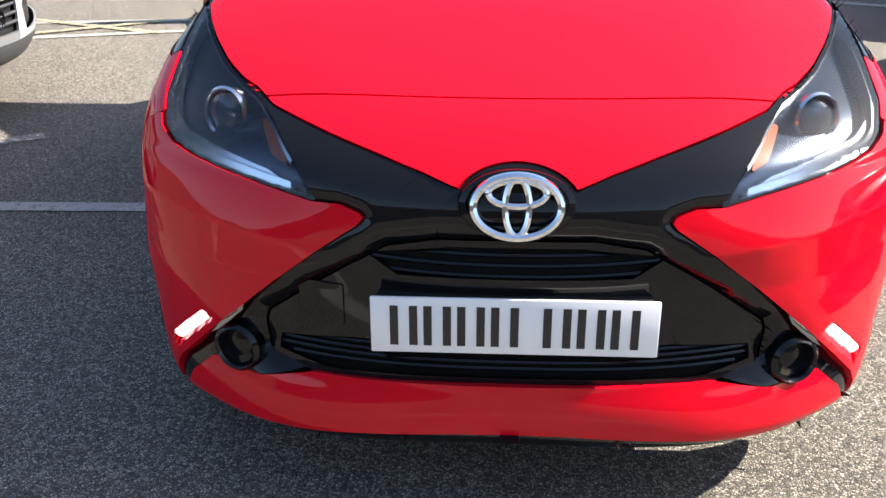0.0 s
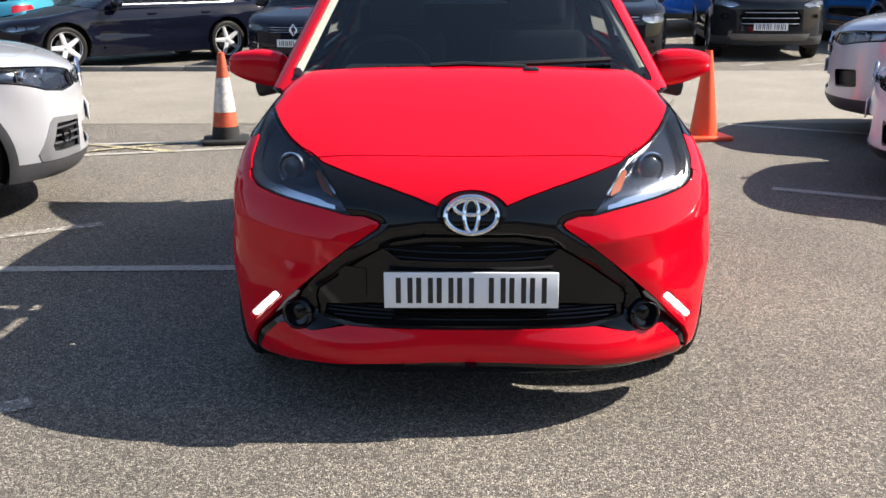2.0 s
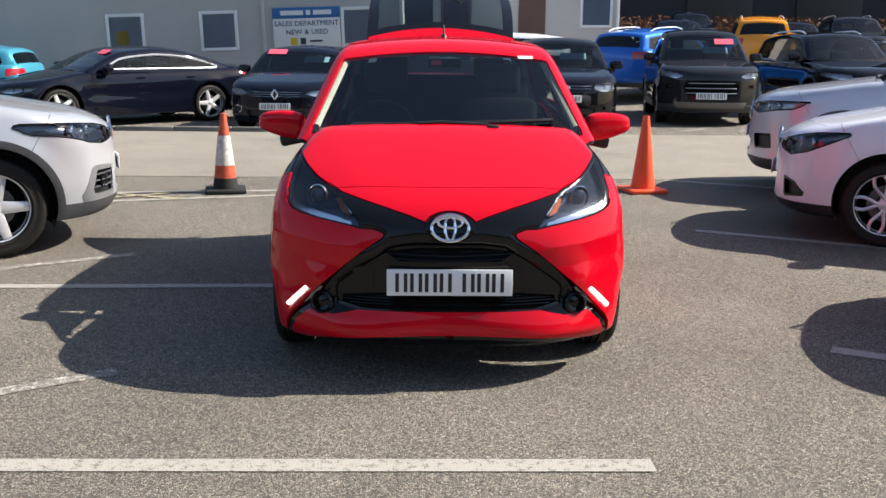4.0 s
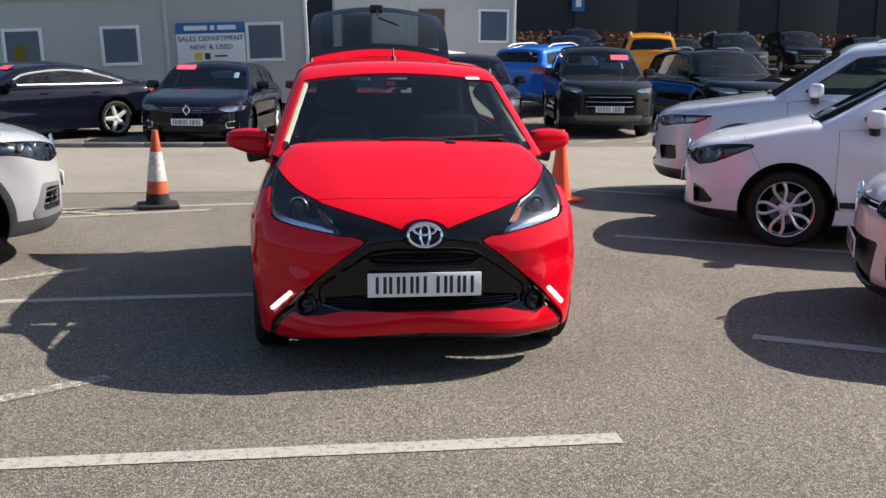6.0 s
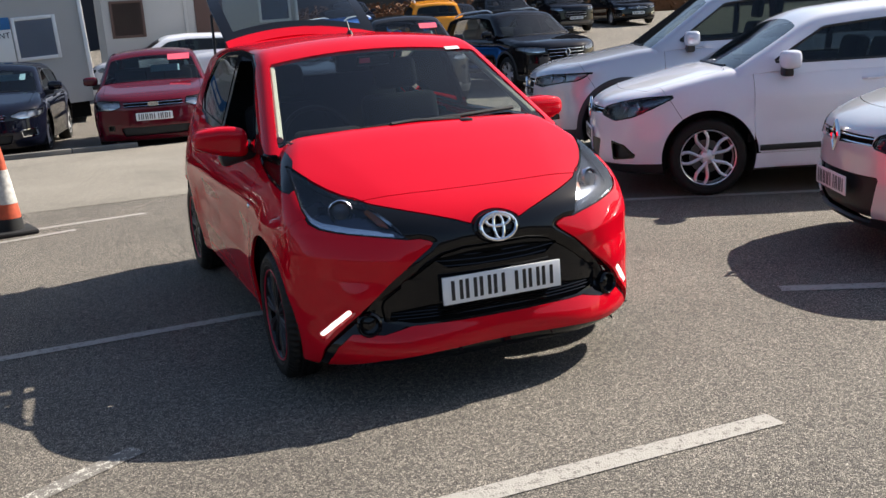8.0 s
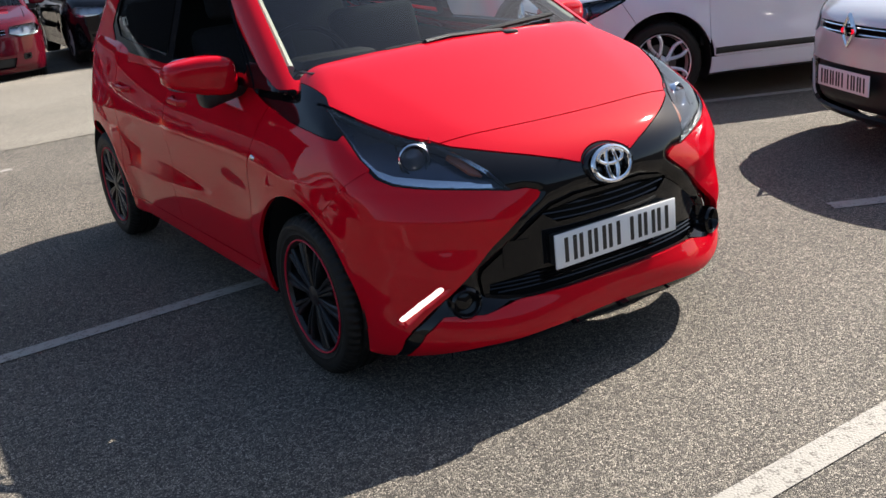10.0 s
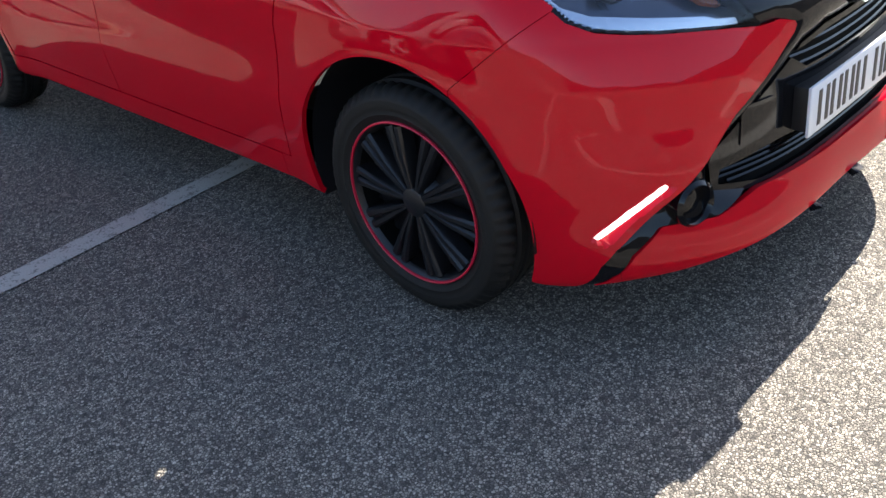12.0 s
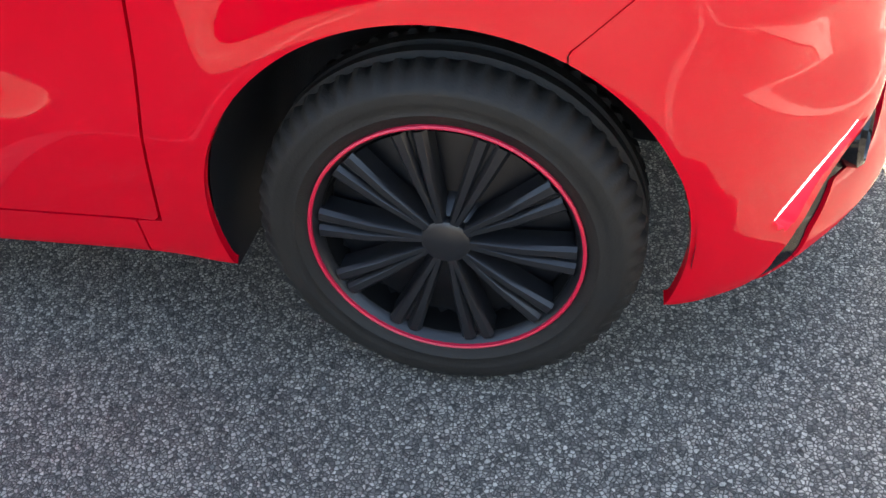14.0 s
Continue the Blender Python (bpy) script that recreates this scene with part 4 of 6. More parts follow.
# mirrors
for s in (-1, 1):
    shell = ball((0, 0, 0), 0.122, 0.068, 0.068, 16, 0.5)
    v = shell[0].copy()
    v[:, 2] += 0.02 * (v[:, 0] * s < 0) * v[:, 0] * s * 4
    v[:, 2] = np.where(v[:, 2] < 0, v[:, 2] * (1 - 0.55 * np.clip(v[:, 0] * s / 0.122, 0, 1)), v[:, 2] * (1 - 0.18 * np.clip(v[:, 0] * s / 0.122, 0, 1)))
    v[:, 2] *= 1 + 0.12 * np.clip(-v[:, 0] * s / 0.122, 0, 1)
    v[:, 1] += 0.25 * v[:, 0] * s
    mir = part("door_mirror", (v, shell[1]), RED, hero, "red door mirror housing")
    mir.matrix_local = pose(s * 0.852, 1.235, 1.0, 0, 0, 0)
    part("mirror_glass", moved(ball((0, 0, 0), 0.105, 0.008, 0.062, 10, 0.72), pose(0, 0.07, 0, 0, 0, s * 14)), CHROME, mir)
    part("mirror_stalk", moved(block(-0.10, 0.10, -0.045, 0.045, -0.03, 0.035, 0.018), pose(-s * 0.09, 0.0, -0.072, 0, s * 12, 0)), BLACK_PLASTIC, mir)
    rep = part("side_repeater", join(ball((0, 0, 0), 0.006, 0.02, 0.012, 8)), LAMP_SILVER, hero, "small clear side repeater lamp")
    rep.location = (s * along_x(hero_f, 0.993, 0.722), 0.993, 0.722)
    for yh in (1.80, 2.52):
        hx = along_x(hero_f, yh, 0.84)
        part("door_handle", tube([(s * (hx - 0.005), yh - 0.08, 0.835), (s * (hx + 0.026), yh - 0.06, 0.838), (s * (hx + 0.028), yh + 0.05, 0.842), (s * (hx - 0.005), yh + 0.08, 0.845)], 0.011, 8, 1.3), RED, hero)

# wiper, aerial, stickers
wy = lambda x, z: 0.80 + 1.71 * (z - 1.0) + 0.14 * x * x
blade = [(x, wy(x, 1.028 + 0.03 * (x + 0.3)) - 0.025, 1.028 + 0.03 * (x + 0.3)) for x in np.linspace(-0.30, 0.52, 12)]
wiper = part("wiper_blade", tube(blade, 0.009, 6, 1.2), BLACK_PLASTIC, hero)
part("wiper_arm", join(tube([(0.22, 0.80, 1.01), (0.20, 0.815, 1.035), (-0.02, wy(0, 1.05) - 0.05, 1.045), (-0.14, wy(0.14, 1.035) - 0.04, 1.04)], 0.011, 6, 0.7), block(0.19, 0.25, 0.77, 0.83, 1.0, 1.035, 0.01)), BLACK_PLASTIC, hero)
part("cowl", block(-0.62, 0.62, 0.79, 0.9, 0.985, 1.004, 0.006), BLACK_PLASTIC, hero)
part("aerial_base", moved(lathe([(0.022, 1.44), (0.012, 1.465), (0.0, 1.47)], 12, "z"), Matrix.Translation((0, 1.80, 0))), BLACK_PLASTIC, hero)
part("aerial", tube([(0, 1.80, 1.455), (0, 1.84, 1.515)], 0.005), BLACK_PLASTIC, hero)

# cabin inside
part("dashboard", join(block(-0.64, 0.64, 0.9, 1.22, 0.74, 0.965, 0.05), block(-0.5, -0.16, 1.12, 1.26, 0.93, 1.01, 0.03)), BLACK_PLASTIC, hero)
wheel_ = part("steering_wheel", join(moved(tube([(0.185 * math.cos(i * math.pi / 16), 0.185 * math.sin(i * math.pi / 16), 0) for i in range(32)], 0.014, 8, 1, True), Matrix.Identity(4)), block(-0.17, 0.17, -0.02, 0.02, -0.012, 0.012, 0.008), block(-0.06, 0.06, -0.07, 0.05, -0.01, 0.03, 0.015)), BLACK_PLASTIC, hero)
wheel_.matrix_local = pose(-0.34, 1.36, 0.93, 66, 0, 0)
for s in (-1, 1):
    part("front_seat", join(moved(block(-0.23, 0.23, -0.06, 0.06, 0, 0.56, 0.05, 3), pose(s * 0.34, 1.92, 0.55, -14, 0, 0)), block(s * 0.34 - 0.24, s * 0.34 + 0.24, 1.48, 1.98, 0.42, 0.58, 0.05)), FABRIC, hero)
    part("headrest", moved(block(-0.13, 0.13, -0.045, 0.045, 0, 0.18, 0.04, 3), pose(s * 0.34, 2.07, 1.12, -10, 0, 0)), FABRIC, hero)
    part("rear_headrest", block(s * 0.33 - 0.11, s * 0.33 + 0.11, 2.84, 2.93, 1.16, 1.32, 0.03), FABRIC, hero)
    cream = [(s * (0.735 - 0.36 * (z - 0.95) - 0.074), 0.80 + 1.71 * (z - 1.0) + 0.14 * 0.36 + 0.05, z) for z in np.linspace(1.01, 1.36, 8)]
    part("pillar_lining", tube(cream, 0.018, 8, 1.0), CREAM, hero, "cream inner pillar lining")
part("rear_bench", join(moved(block(-0.6, 0.6, -0.06, 0.06, 0, 0.62, 0.05), pose(0, 2.72, 0.6, -14, 0, 0)), block(-0.6, 0.6, 2.3, 2.75, 0.45, 0.62, 0.04)), FABRIC, hero)
part("cabin_floor", block(-0.68, 0.68, 1.06, 2.6, 0.36, 0.42, 0.02), BLACK_PLASTIC, hero)
part("mirror_tag", block(-0.075, -0.02, 1.424, 1.43, 1.30, 1.325), PINK_CARD, hero, "small pink and white tag at the mirror")
part("inner_mirror", block(-0.09, 0.09, 1.43, 1.46, 1.285, 1.335, 0.014), BLACK_PLASTIC, hero)
part("tax_sticker", moved(block(-0.04, 0.04, -0.001, 0.001, -0.014, 0.014), pose(0.43, wy(0.43, 1.345) - 0.006, 1.345, -60, 0, 4)), WHITE_STICKER, hero)

# wheels
def hero_wheel(parent, m):
    wheel = part("wheel", lathe([(0.02, 0.0), (0.18, 0.0), (0.183, 0.06)], 40), DARK, parent)
    wheel.matrix_local = m
    part("tyre", tyre_geo(0.282, 0.197, 0.165, 60), RUBBER, wheel)
    cover = part("wheel_cover", join(lathe([(0.0, 0.058), (0.03, 0.058), (0.045, 0.050), (0.06, 0.022), (0.188, 0.012)], 48), lathe([(0.180, 0.012), (0.186, 0.060), (0.196, 0.072)], 64)), WHEEL_BLACK, wheel, "black plastic wheel cover with paired spokes")
    for i in range(10):
        for q in (-1, 1):
            part("cover_spoke", moved(spoke(0.034, 0.187, 0.012, 0.023, 0.066, 0.069, 0.04), pose(0, 0, 0, 36 * i + 12 + q * 4.6, 0, 0)), WHEEL_BLACK, cover)
        part("cover_web", moved(spoke(0.05, 0.186, 0.012, 0.028, 0.054, 0.058, 0.030), pose(0, 0, 0, 36 * i + 12, 0, 0)), WHEEL_BLACK, cover)
    part("hub_cap", lathe([(0, 0.0695), (0.03, 0.069), (0.036, 0.065), (0.040, 0.05)], 32), WHEEL_BLACK, cover)
    part("red_ring", lathe([(0.1955, 0.070), (0.196, 0.0765), (0.1985, 0.078), (0.201, 0.0765), (0.2015, 0.068)], 80), RING_RED, wheel, "thin red ring round the wheel cover")
    return wheel


for yh in (0.672, 3.012):
    for s in (-1, 1):
        hero_wheel(hero, pose(s * 0.712, yh + 0.006, 0.280, 0, 0, 0 if s > 0 else 180))
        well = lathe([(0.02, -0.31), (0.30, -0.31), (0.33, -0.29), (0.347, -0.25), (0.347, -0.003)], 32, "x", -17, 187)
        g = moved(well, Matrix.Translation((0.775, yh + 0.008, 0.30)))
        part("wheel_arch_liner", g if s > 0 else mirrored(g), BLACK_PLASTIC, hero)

# ---- parked cars ----
def parked_car(name, label, colour, c, m, detail=1, group="parked cars"):
    """A car in its own axes: nose at y = 0, tail at y = L, wheels on z = 0."""
    f = make_lower(c)
    fu, fs = make_upper(c)
    car_ob = thing(name, label, "car", group, m)
    du = 1.6 if detail > 1 else 3.0
    y0, y1 = c["oh"], c["L"] - 0.7
    shell = skin(f, y0, y1, 0.6, du, du * 1.1, -32, 90, 0.04 if detail > 1 else 0.09, rear_du=4)
    hubs = (c["oh"] + 0.01, c["oh"] + c["wb"] + 0.01)
    ra = c["R"] + c.get("arch", 0.055)
    arch_d = lambda y, z: np.minimum(np.hypot(y - hubs[0], z - c["R"] - 0.01), np.hypot(y - hubs[1], z - c["R"] - 0.01))
    shell = cut_by(shell, lambda ax, y, z: np.where(ax > 0.5, ra - arch_d(y, z), -1))
    cowl = c["ws"][0]
    shell = cut_by(shell, lambda ax, y, z: -np.maximum.reduce([ax - (c["sides"][0] - 0.07), c["belt"] - 0.12 - z, cowl + 0.1 - y, y - c["L"] + 0.5]))
    # added near-black shell that gives the panel gaps their shade
    part("gap_shade_shell", sunk(cut_by(shell, lambda ax, y, z: np.where(ax > 0.5, ra + 0.015 - arch_d(y, z), -1)), 0.055), DARK, car_ob)
    low_z = c.get("clad", 0.0)
    rest = shell
    if low_z:
        clad = lambda ax, y, z: np.minimum(z - low_z, np.where(ax > 0.5, arch_d(y, z) - ra - 0.05, 1))
        part("cladding", rimmed(cut_by(rest, clad)), GREY_PLASTIC, car_ob, "dark plastic lower cladding")
        rest = cut_by(rest, lambda ax, y, z: -clad(ax, y, z))
    else:
        part("underside", cut_by(rest, lambda ax, y, z: z - c["zs"] - 0.02), BLACK_PLASTIC, car_ob)
        rest = cut_by(rest, lambda ax, y, z: c["zs"] + 0.02 - z)

    def region(poly, ymax):
        """Cut an outline out of the nose, and give the piece."""
        nonlocal rest
        fn = lambda ax, y, z: np.maximum(inside(ax, z, poly), y - ymax)
        g = cut_by(rest, fn)
        rest = cut_by(rest, lambda ax, y, z: -fn(ax, y, z))
        return g

    hz0 = min(z for _, z in c["hl"])
    hl_fn = lambda ax, y, z: np.maximum(inside(ax, z, c["hl"]), (y - (c.get("hl_y", 0.36) + 2.2 * (z - hz0))) * 0.6)
    lamp = cut_by(rest, hl_fn)
    rest = cut_by(rest, lambda ax, y, z: -hl_fn(ax, y, z))
    for s in (-1, 1):
        h = cut(lamp, -s * lamp[0][:, 0])
        if len(h[1]) == 0:
            continue
        ob = part("headlamp", rimmed(h), LENS, car_ob, "clear headlamp with dark housing")
        ob.visible_shadow = False
        half = cut(shell, -s * shell[0][:, 0])
        part("lamp_housing", sunk(cut_by(half, lambda ax, y, z: hl_fn(ax, y, z) - 0.03), 0.035), c.get("lamp_mat", LAMP_PALE), ob)
        if detail > 1:
            part("lamp_seal", tube(rim_loop(h), 0.006, 5, 1.0, True), GLOSS_BLACK, ob)
        hx, hz = np.abs(h[0][:, 0]).mean(), h[0][:, 2].mean()
        for k in (-0.07, 0.06):
            px = hx + k
            py = along_y(f, px, hz + 0.0, y1=1.2)
            part("lamp_reflector", moved(lathe([(0.0, 0.03), (0.03, 0.02), (0.042, -0.005), (0.046, 0.0), (0.046, 0.03)], 20, "y"), pose(s * px, py + 0.04, hz, 0, 0, s * 20)), LAMP_SILVER, ob)
        guide = cut_by(sunk(h, 0.012), lambda ax, y, z: z - (h[0][:, 2].min() + 0.022 + 0.12 * np.maximum(ax - hx, 0)))
        if len(guide[1]):
            part("light_guide", guide, LAMP_SILVER, ob)
    gr = region(c["grille"], 0.6)
    if len(gr[1]):
        grille = part("grille", sunk(gr, 0.03), DARK, car_ob, "black radiator grille")
        zlo, zhi = gr[0][:, 2].min(), gr[0][:, 2].max()
        half = np.abs(gr[0][:, 0]).max()
        nbar = c.get("bars", 3)
        for i in range(nbar):
            z = zlo + (zhi - zlo) * (i + 0.5) / nbar
            xs = [x for x in np.linspace(-half, half, 25) if inside(np.array([abs(x)]), np.array([z]), c["grille"])[0] < 0.003]
            if len(xs) > 2:
                part("grille_bar", tube([(x, along_y(f, x, z) + 0.008, z) for x in xs], 0.009, 6, 0.6), c.get("bar_mat", CHROME), grille)
        if c.get("badge"):
            bz = c.get("badge_z", (zlo + zhi) / 2)
            by = along_y(f, 0, bz)
            if c["badge"] == "diamond":
                part("badge", tube([(0, by - 0.006, bz + 0.082), (0.03, by - 0.008, bz + 0.04), (0.056, by - 0.012, bz), (0.03, by - 0.014, bz - 0.04), (0, by - 0.014, bz - 0.082), (-0.03, by - 0.014, bz - 0.04), (-0.056, by - 0.012, bz), (-0.03, by - 0.008, bz + 0.04)], 0.013, 6, 1.0, True), CHROME, car_ob, "plain chrome diamond badge")
            else:
                part("badge", slab( [(0.08, bz), (0.06, bz + 0.03), (-0.06, bz + 0.03), (-0.08, bz), (-0.06, bz - 0.03), (0.06, bz - 0.03)], by - 0.02, by + 0.02), CHROME, car_ob, "plain chrome badge")
    if c.get("intake"):
        it = region(c["intake"], 0.6)
        if len(it[1]):
            part("lower_intake", sunk(it, 0.035), BLACK_PLASTIC, car_ob)
    if c.get("fog"):
        fg = region(c["fog"], 0.8)
        for s in (-1, 1):
            h = cut(fg, -s * fg[0][:, 0])
            if len(h[1]):
                bez = part("fog_recess", sunk(h, 0.03), BLACK_PLASTIC, car_ob, "dark fog lamp recess")
                hollow = c.get("fog_in")
                keep = (lambda ax, y, z: -inside(ax, z, hollow)) if hollow else (lambda ax, y, z: -(inside(ax, z, c["fog"]) + c.get("fog_rim", 0.014)))
                part("fog_trim", rimmed(cut_by(sunk(h, -0.004), keep), 0.02), c.get("fog_mat", GLOSS_BLACK), bez)
                if hollow:
                    fz0, fz1 = min(z for _, z in hollow), max(z for _, z in hollow)
                    fx0, fx1 = h_ax(h).min() + 0.01, max(x for x, _ in hollow) - 0.03
                    for k in (0.3, 0.55, 0.8):
                        fz = fz0 + (fz1 - fz0) * k
                        part("fog_bar", tube([(s * x, along_y(f, x, fz) + 0.012, fz) for x in np.linspace(fx0, fx1, 8)], 0.011, 6, 0.7), GREY_PLASTIC, bez)
                    fx, fz = fx0 + (fx1 - fx0) * 0.62, (fz0 + fz1) / 2
                    part("fog_lamp", moved(lathe([(0.0, 0.0), (0.034, -0.004), (0.044, -0.014), (0.048, 0.02)], 20, "y"), pose(s * fx, along_y(f, fx, fz) + 0.008, fz, 0, 0, s * 30)), GLOSS_BLACK, bez)
    if c.get("skid"):
        sk = cut_by(shell, lambda ax, y, z: np.maximum.reduce([z - c["skid"], c["skid"] - 0.1 - z, ax - 0.62 - 0.5 * (z - c["skid"]), y - 0.5]))
        part("skid_plate", rimmed(sunk(sk, -0.012), 0.02), mat_iron, car_ob, "grey lower bumper guard")
    tl = cut_by(rest, lambda ax, y, z: np.maximum.reduce([c["L"] - 0.34 - y, c["belt"] - 0.19 - z, z - c["belt"] + 0.03, 0.5 - ax]))
    rest = cut_by(rest, lambda ax, y, z: -np.maximum.reduce([c["L"] - 0.34 - y, c["belt"] - 0.19 - z, z - c["belt"] + 0.03, 0.5 - ax]))
    for s in (-1, 1):
        part("tail_lamp", rimmed(cut(tl, -s * tl[0][:, 0])), TAIL_RED, car_ob, "red tail lamp")
    if c.get("lip"):
        edge_fn = lambda ax, y, z: np.maximum(z - c["lip"] - 0.03 * ax, y - c["oh"] + 0.33)
        part("front_lip", rimmed(sunk(cut_by(rest, edge_fn), -0.008), 0.02), BLACK_PLASTIC, car_ob, "black lower lip of the bumper")
        rest = cut_by(rest, lambda ax, y, z: -edge_fn(ax, y, z))
    # painted panels
    door = cowl + 0.22
    hood_line = lambda ax, y, z: np.maximum.reduce([ax - (c["W"] / 2 - 0.17 - 0.08 * np.maximum(0.5 - y, 0)), 0.25 - y + 0.3 * ax * ax, y - cowl - 0.03, c["top"][2][1] - 0.16 - z])
    part("bonnet", rimmed(cut_by(rest, lambda ax, y, z: hood_line(ax, y, z) + 0.003), 0.012), colour, car_ob)
    rest = cut_by(rest, lambda ax, y, z: -hood_line(ax, y, z) + 0.003)
    bump = lambda ax, y, z: y - (c["oh"] - 0.18 - 0.6 * np.maximum(z - 0.6, 0))
    part("front_bumper", rimmed(cut_by(rest, lambda ax, y, z: bump(ax, y, z) + 0.002), 0.012), colour, car_ob)
    rest = cut_by(rest, lambda ax, y, z: -bump(ax, y, z) + 0.002)
    door_m, door_r = c.get("pillar_y", cowl + 1.28), hubs[1] - 0.25
    for s in (-1, 1):
        h = cut(rest, -s * rest[0][:, 0])
        part("front_wing", rimmed(cut_by(h, lambda ax, y, z: y - door + 0.002)), colour, car_ob)
        for nm, a, b in (("front_door", door, door_m), ("rear_door", door_m, door_r)):
            part(nm, rimmed(cut_by(h, lambda ax, y, z: np.maximum.reduce([a + 0.002 - y, y - b + 0.002, c["zs"] + 0.14 - z, ra + 0.02 - arch_d(y, z)]))), colour, car_ob)
            hy, hz = b - 0.16, c["belt"] - 0.12
            hx = along_x(f, hy, hz)
            part("door_handle", tube([(s * (hx - 0.01), hy - 0.09, hz), (s * (hx + 0.024), hy - 0.06, hz), (s * (hx + 0.024), hy + 0.06, hz + 0.005), (s * (hx - 0.01), hy + 0.09, hz + 0.005)], 0.012), c.get("handle_mat", colour), car_ob)
        if c.get("lip"):
            part("door_strip", tube([(s * (along_x(f, q, 0.37) - 0.004), q, 0.37) for q in np.linspace(door + 0.04, door_r - 0.04, 10)], 0.012, 6, 2.2), BLACK_PLASTIC, car_ob, "black rubbing strip along the doors")
        part("sill", rimmed(cut_by(h, lambda ax, y, z: np.maximum.reduce([door - y, y - door_r - 0.25, z - c["zs"] - 0.136]))), GREY_PLASTIC if low_z else colour, car_ob)
    part("rear_body", rimmed(cut_by(rest, lambda ax, y, z: door_r + 0.002 - y)), colour, car_ob)
    # cabin
    up_ = skin(fu, cowl + 0.85, c["L"] - 0.9, c["belt"] + 0.12, 2.4 if detail > 1 else 4, 2.4 if detail > 1 else 4, -14, 90, 0.06, rear_du=5)
    fq = lambda geo: {k: q(*geo[0].T) for k, q in fs.items()}

    def wsr(geo):
        q = fq(geo)
        return np.maximum.reduce([q["side"] + 0.06, q["roof"] + 0.06, -0.04 - q["ws"], geo[0][:, 1] - c["L"] / 2])

    def sidewin(geo):
        q = fq(geo)
        return np.maximum.reduce([q["ws"] + 0.10, q["roof"] + 0.085, c["belt"] + 0.03 - geo[0][:, 2], -0.03 - q["side"], q["rear"] + 0.16])

    def rearwin(geo):
        q = fq(geo)
        return np.maximum.reduce([q["side"] + 0.09, q["roof"] + 0.07, c["belt"] + 0.05 - geo[0][:, 2], -0.04 - q["rear"], c["L"] / 2 - geo[0][:, 1]])

    part("windscreen", cut(up_, wsr(up_)), GLASS, car_ob)
    part("rear_screen", cut(up_, rearwin(up_)), SIDE_GLASS, car_ob)
    pill = lambda geo: np.abs(geo[0][:, 1] - door_m) - 0.035
    sg = cut(up_, sidewin(up_))
    for s in (-1, 1):
        h = cut(sg, -s * sg[0][:, 0])
        for nm, k in (("front_window", -1), ("rear_window", 1)):
            w = cut(h, np.maximum(-pill(h), k * (door_m - h[0][:, 1])))
            if len(w[1]):
                part(nm, sunk(w, 0.004), SIDE_GLASS, car_ob)
        if detail > 1 and not c.get("chrome_line"):
            part("window_seal", tube(rim_loop(h), 0.012, 5, 0.8, True), BLACK_PLASTIC, car_ob)
        b = cut(h, pill(h))
        if len(b[1]):
            part("door_pillar", b, GLOSS_BLACK, car_ob)
        if c.get("rail"):
            pts = [(s * (c["sides"][0] - c["sides"][2] * (np.interp(y, *np.array(c["roof"]).T) - c["sides"][1]) - 0.10), y, np.interp(y, *np.array(c["roof"]).T) - 0.02) for y in np.linspace(cowl + 1.0, c["L"] - 0.7, 9)]
            pts = [pts[0]] + [(a, b_, z + 0.035) for a, b_, z in pts[1:-1]] + [pts[-1]]
            part("roof_rail", tube(pts, 0.015), SILVER, car_ob)
        if c.get("chrome_line"):
            part("window_chrome", tube(rim_loop(h), 0.023, 6, 0.8, True), TRIM_BRIGHT, car_ob)
    hole = lambda geo: np.minimum.reduce([wsr(geo), sidewin(geo), rearwin(geo)])
    part("roof_shell", rimmed(cut(up_, -hole(up_)), 0.015), c.get("roof_mat", colour), car_ob)
    # inside
    sx = c["sides"][0] - 0.06
    b = c["belt"]
    part("dashboard", block(-sx, sx, cowl + 0.12, cowl + 0.45, b - 0.22, b + 0.0, 0.04), BLACK_PLASTIC, car_ob)
    part("cabin_floor", block(-sx, sx, cowl + 0.2, c["L"] - 0.6, 0.4, 0.46), BLACK_PLASTIC, car_ob)
    for s in (-1, 1):
        part("front_seat", join(moved(block(-0.23, 0.23, -0.06, 0.06, 0, 0.6, 0.05), pose(s * 0.37, cowl + 1.25, b - 0.42, -14, 0, 0)), moved(block(-0.13, 0.13, -0.04, 0.04, 0, 0.18, 0.03), pose(s * 0.37, cowl + 1.4, b + 0.2, -10, 0, 0))), FABRIC, car_ob)
    part("rear_bench", moved(block(-sx + 0.05, sx - 0.05, -0.06, 0.06, 0, 0.62, 0.05), pose(0, c["L"] - 1.15, b - 0.42, -14, 0, 0)), FABRIC, car_ob)
    # mirrors, wiper, plate, wheels
    for s in (-1, 1):
        shell_ = ball((0, 0, 0), 0.11, 0.07, 0.07, 10, 0.55)
        mir = part("door_mirror", shell_, c.get("mirror_mat", colour), car_ob)
        mir.location = (s * (c["W"] / 2 + 0.085), cowl + 0.46, b + 0.06)
        part("mirror_stalk", block(-0.07, 0.07, -0.035, 0.035, -0.11, -0.03, 0.015), BLACK_PLASTIC, mir).location = (-s * 0.09, 0, -0.02)
        for hy in hubs:
            al = alloy_wheel(c["R"], c["rim"], 0.21, c.get("spokes", 5), c.get("twin", 0), car_ob, pose(s * (c["W"] / 2 - 0.125), hy, c["R"], 17 * s, 0, 0 if s > 0 else 180), c.get("wheel_mat", SILVER), 40 if detail > 1 else 24, detail > 1, c.get("petal", False))
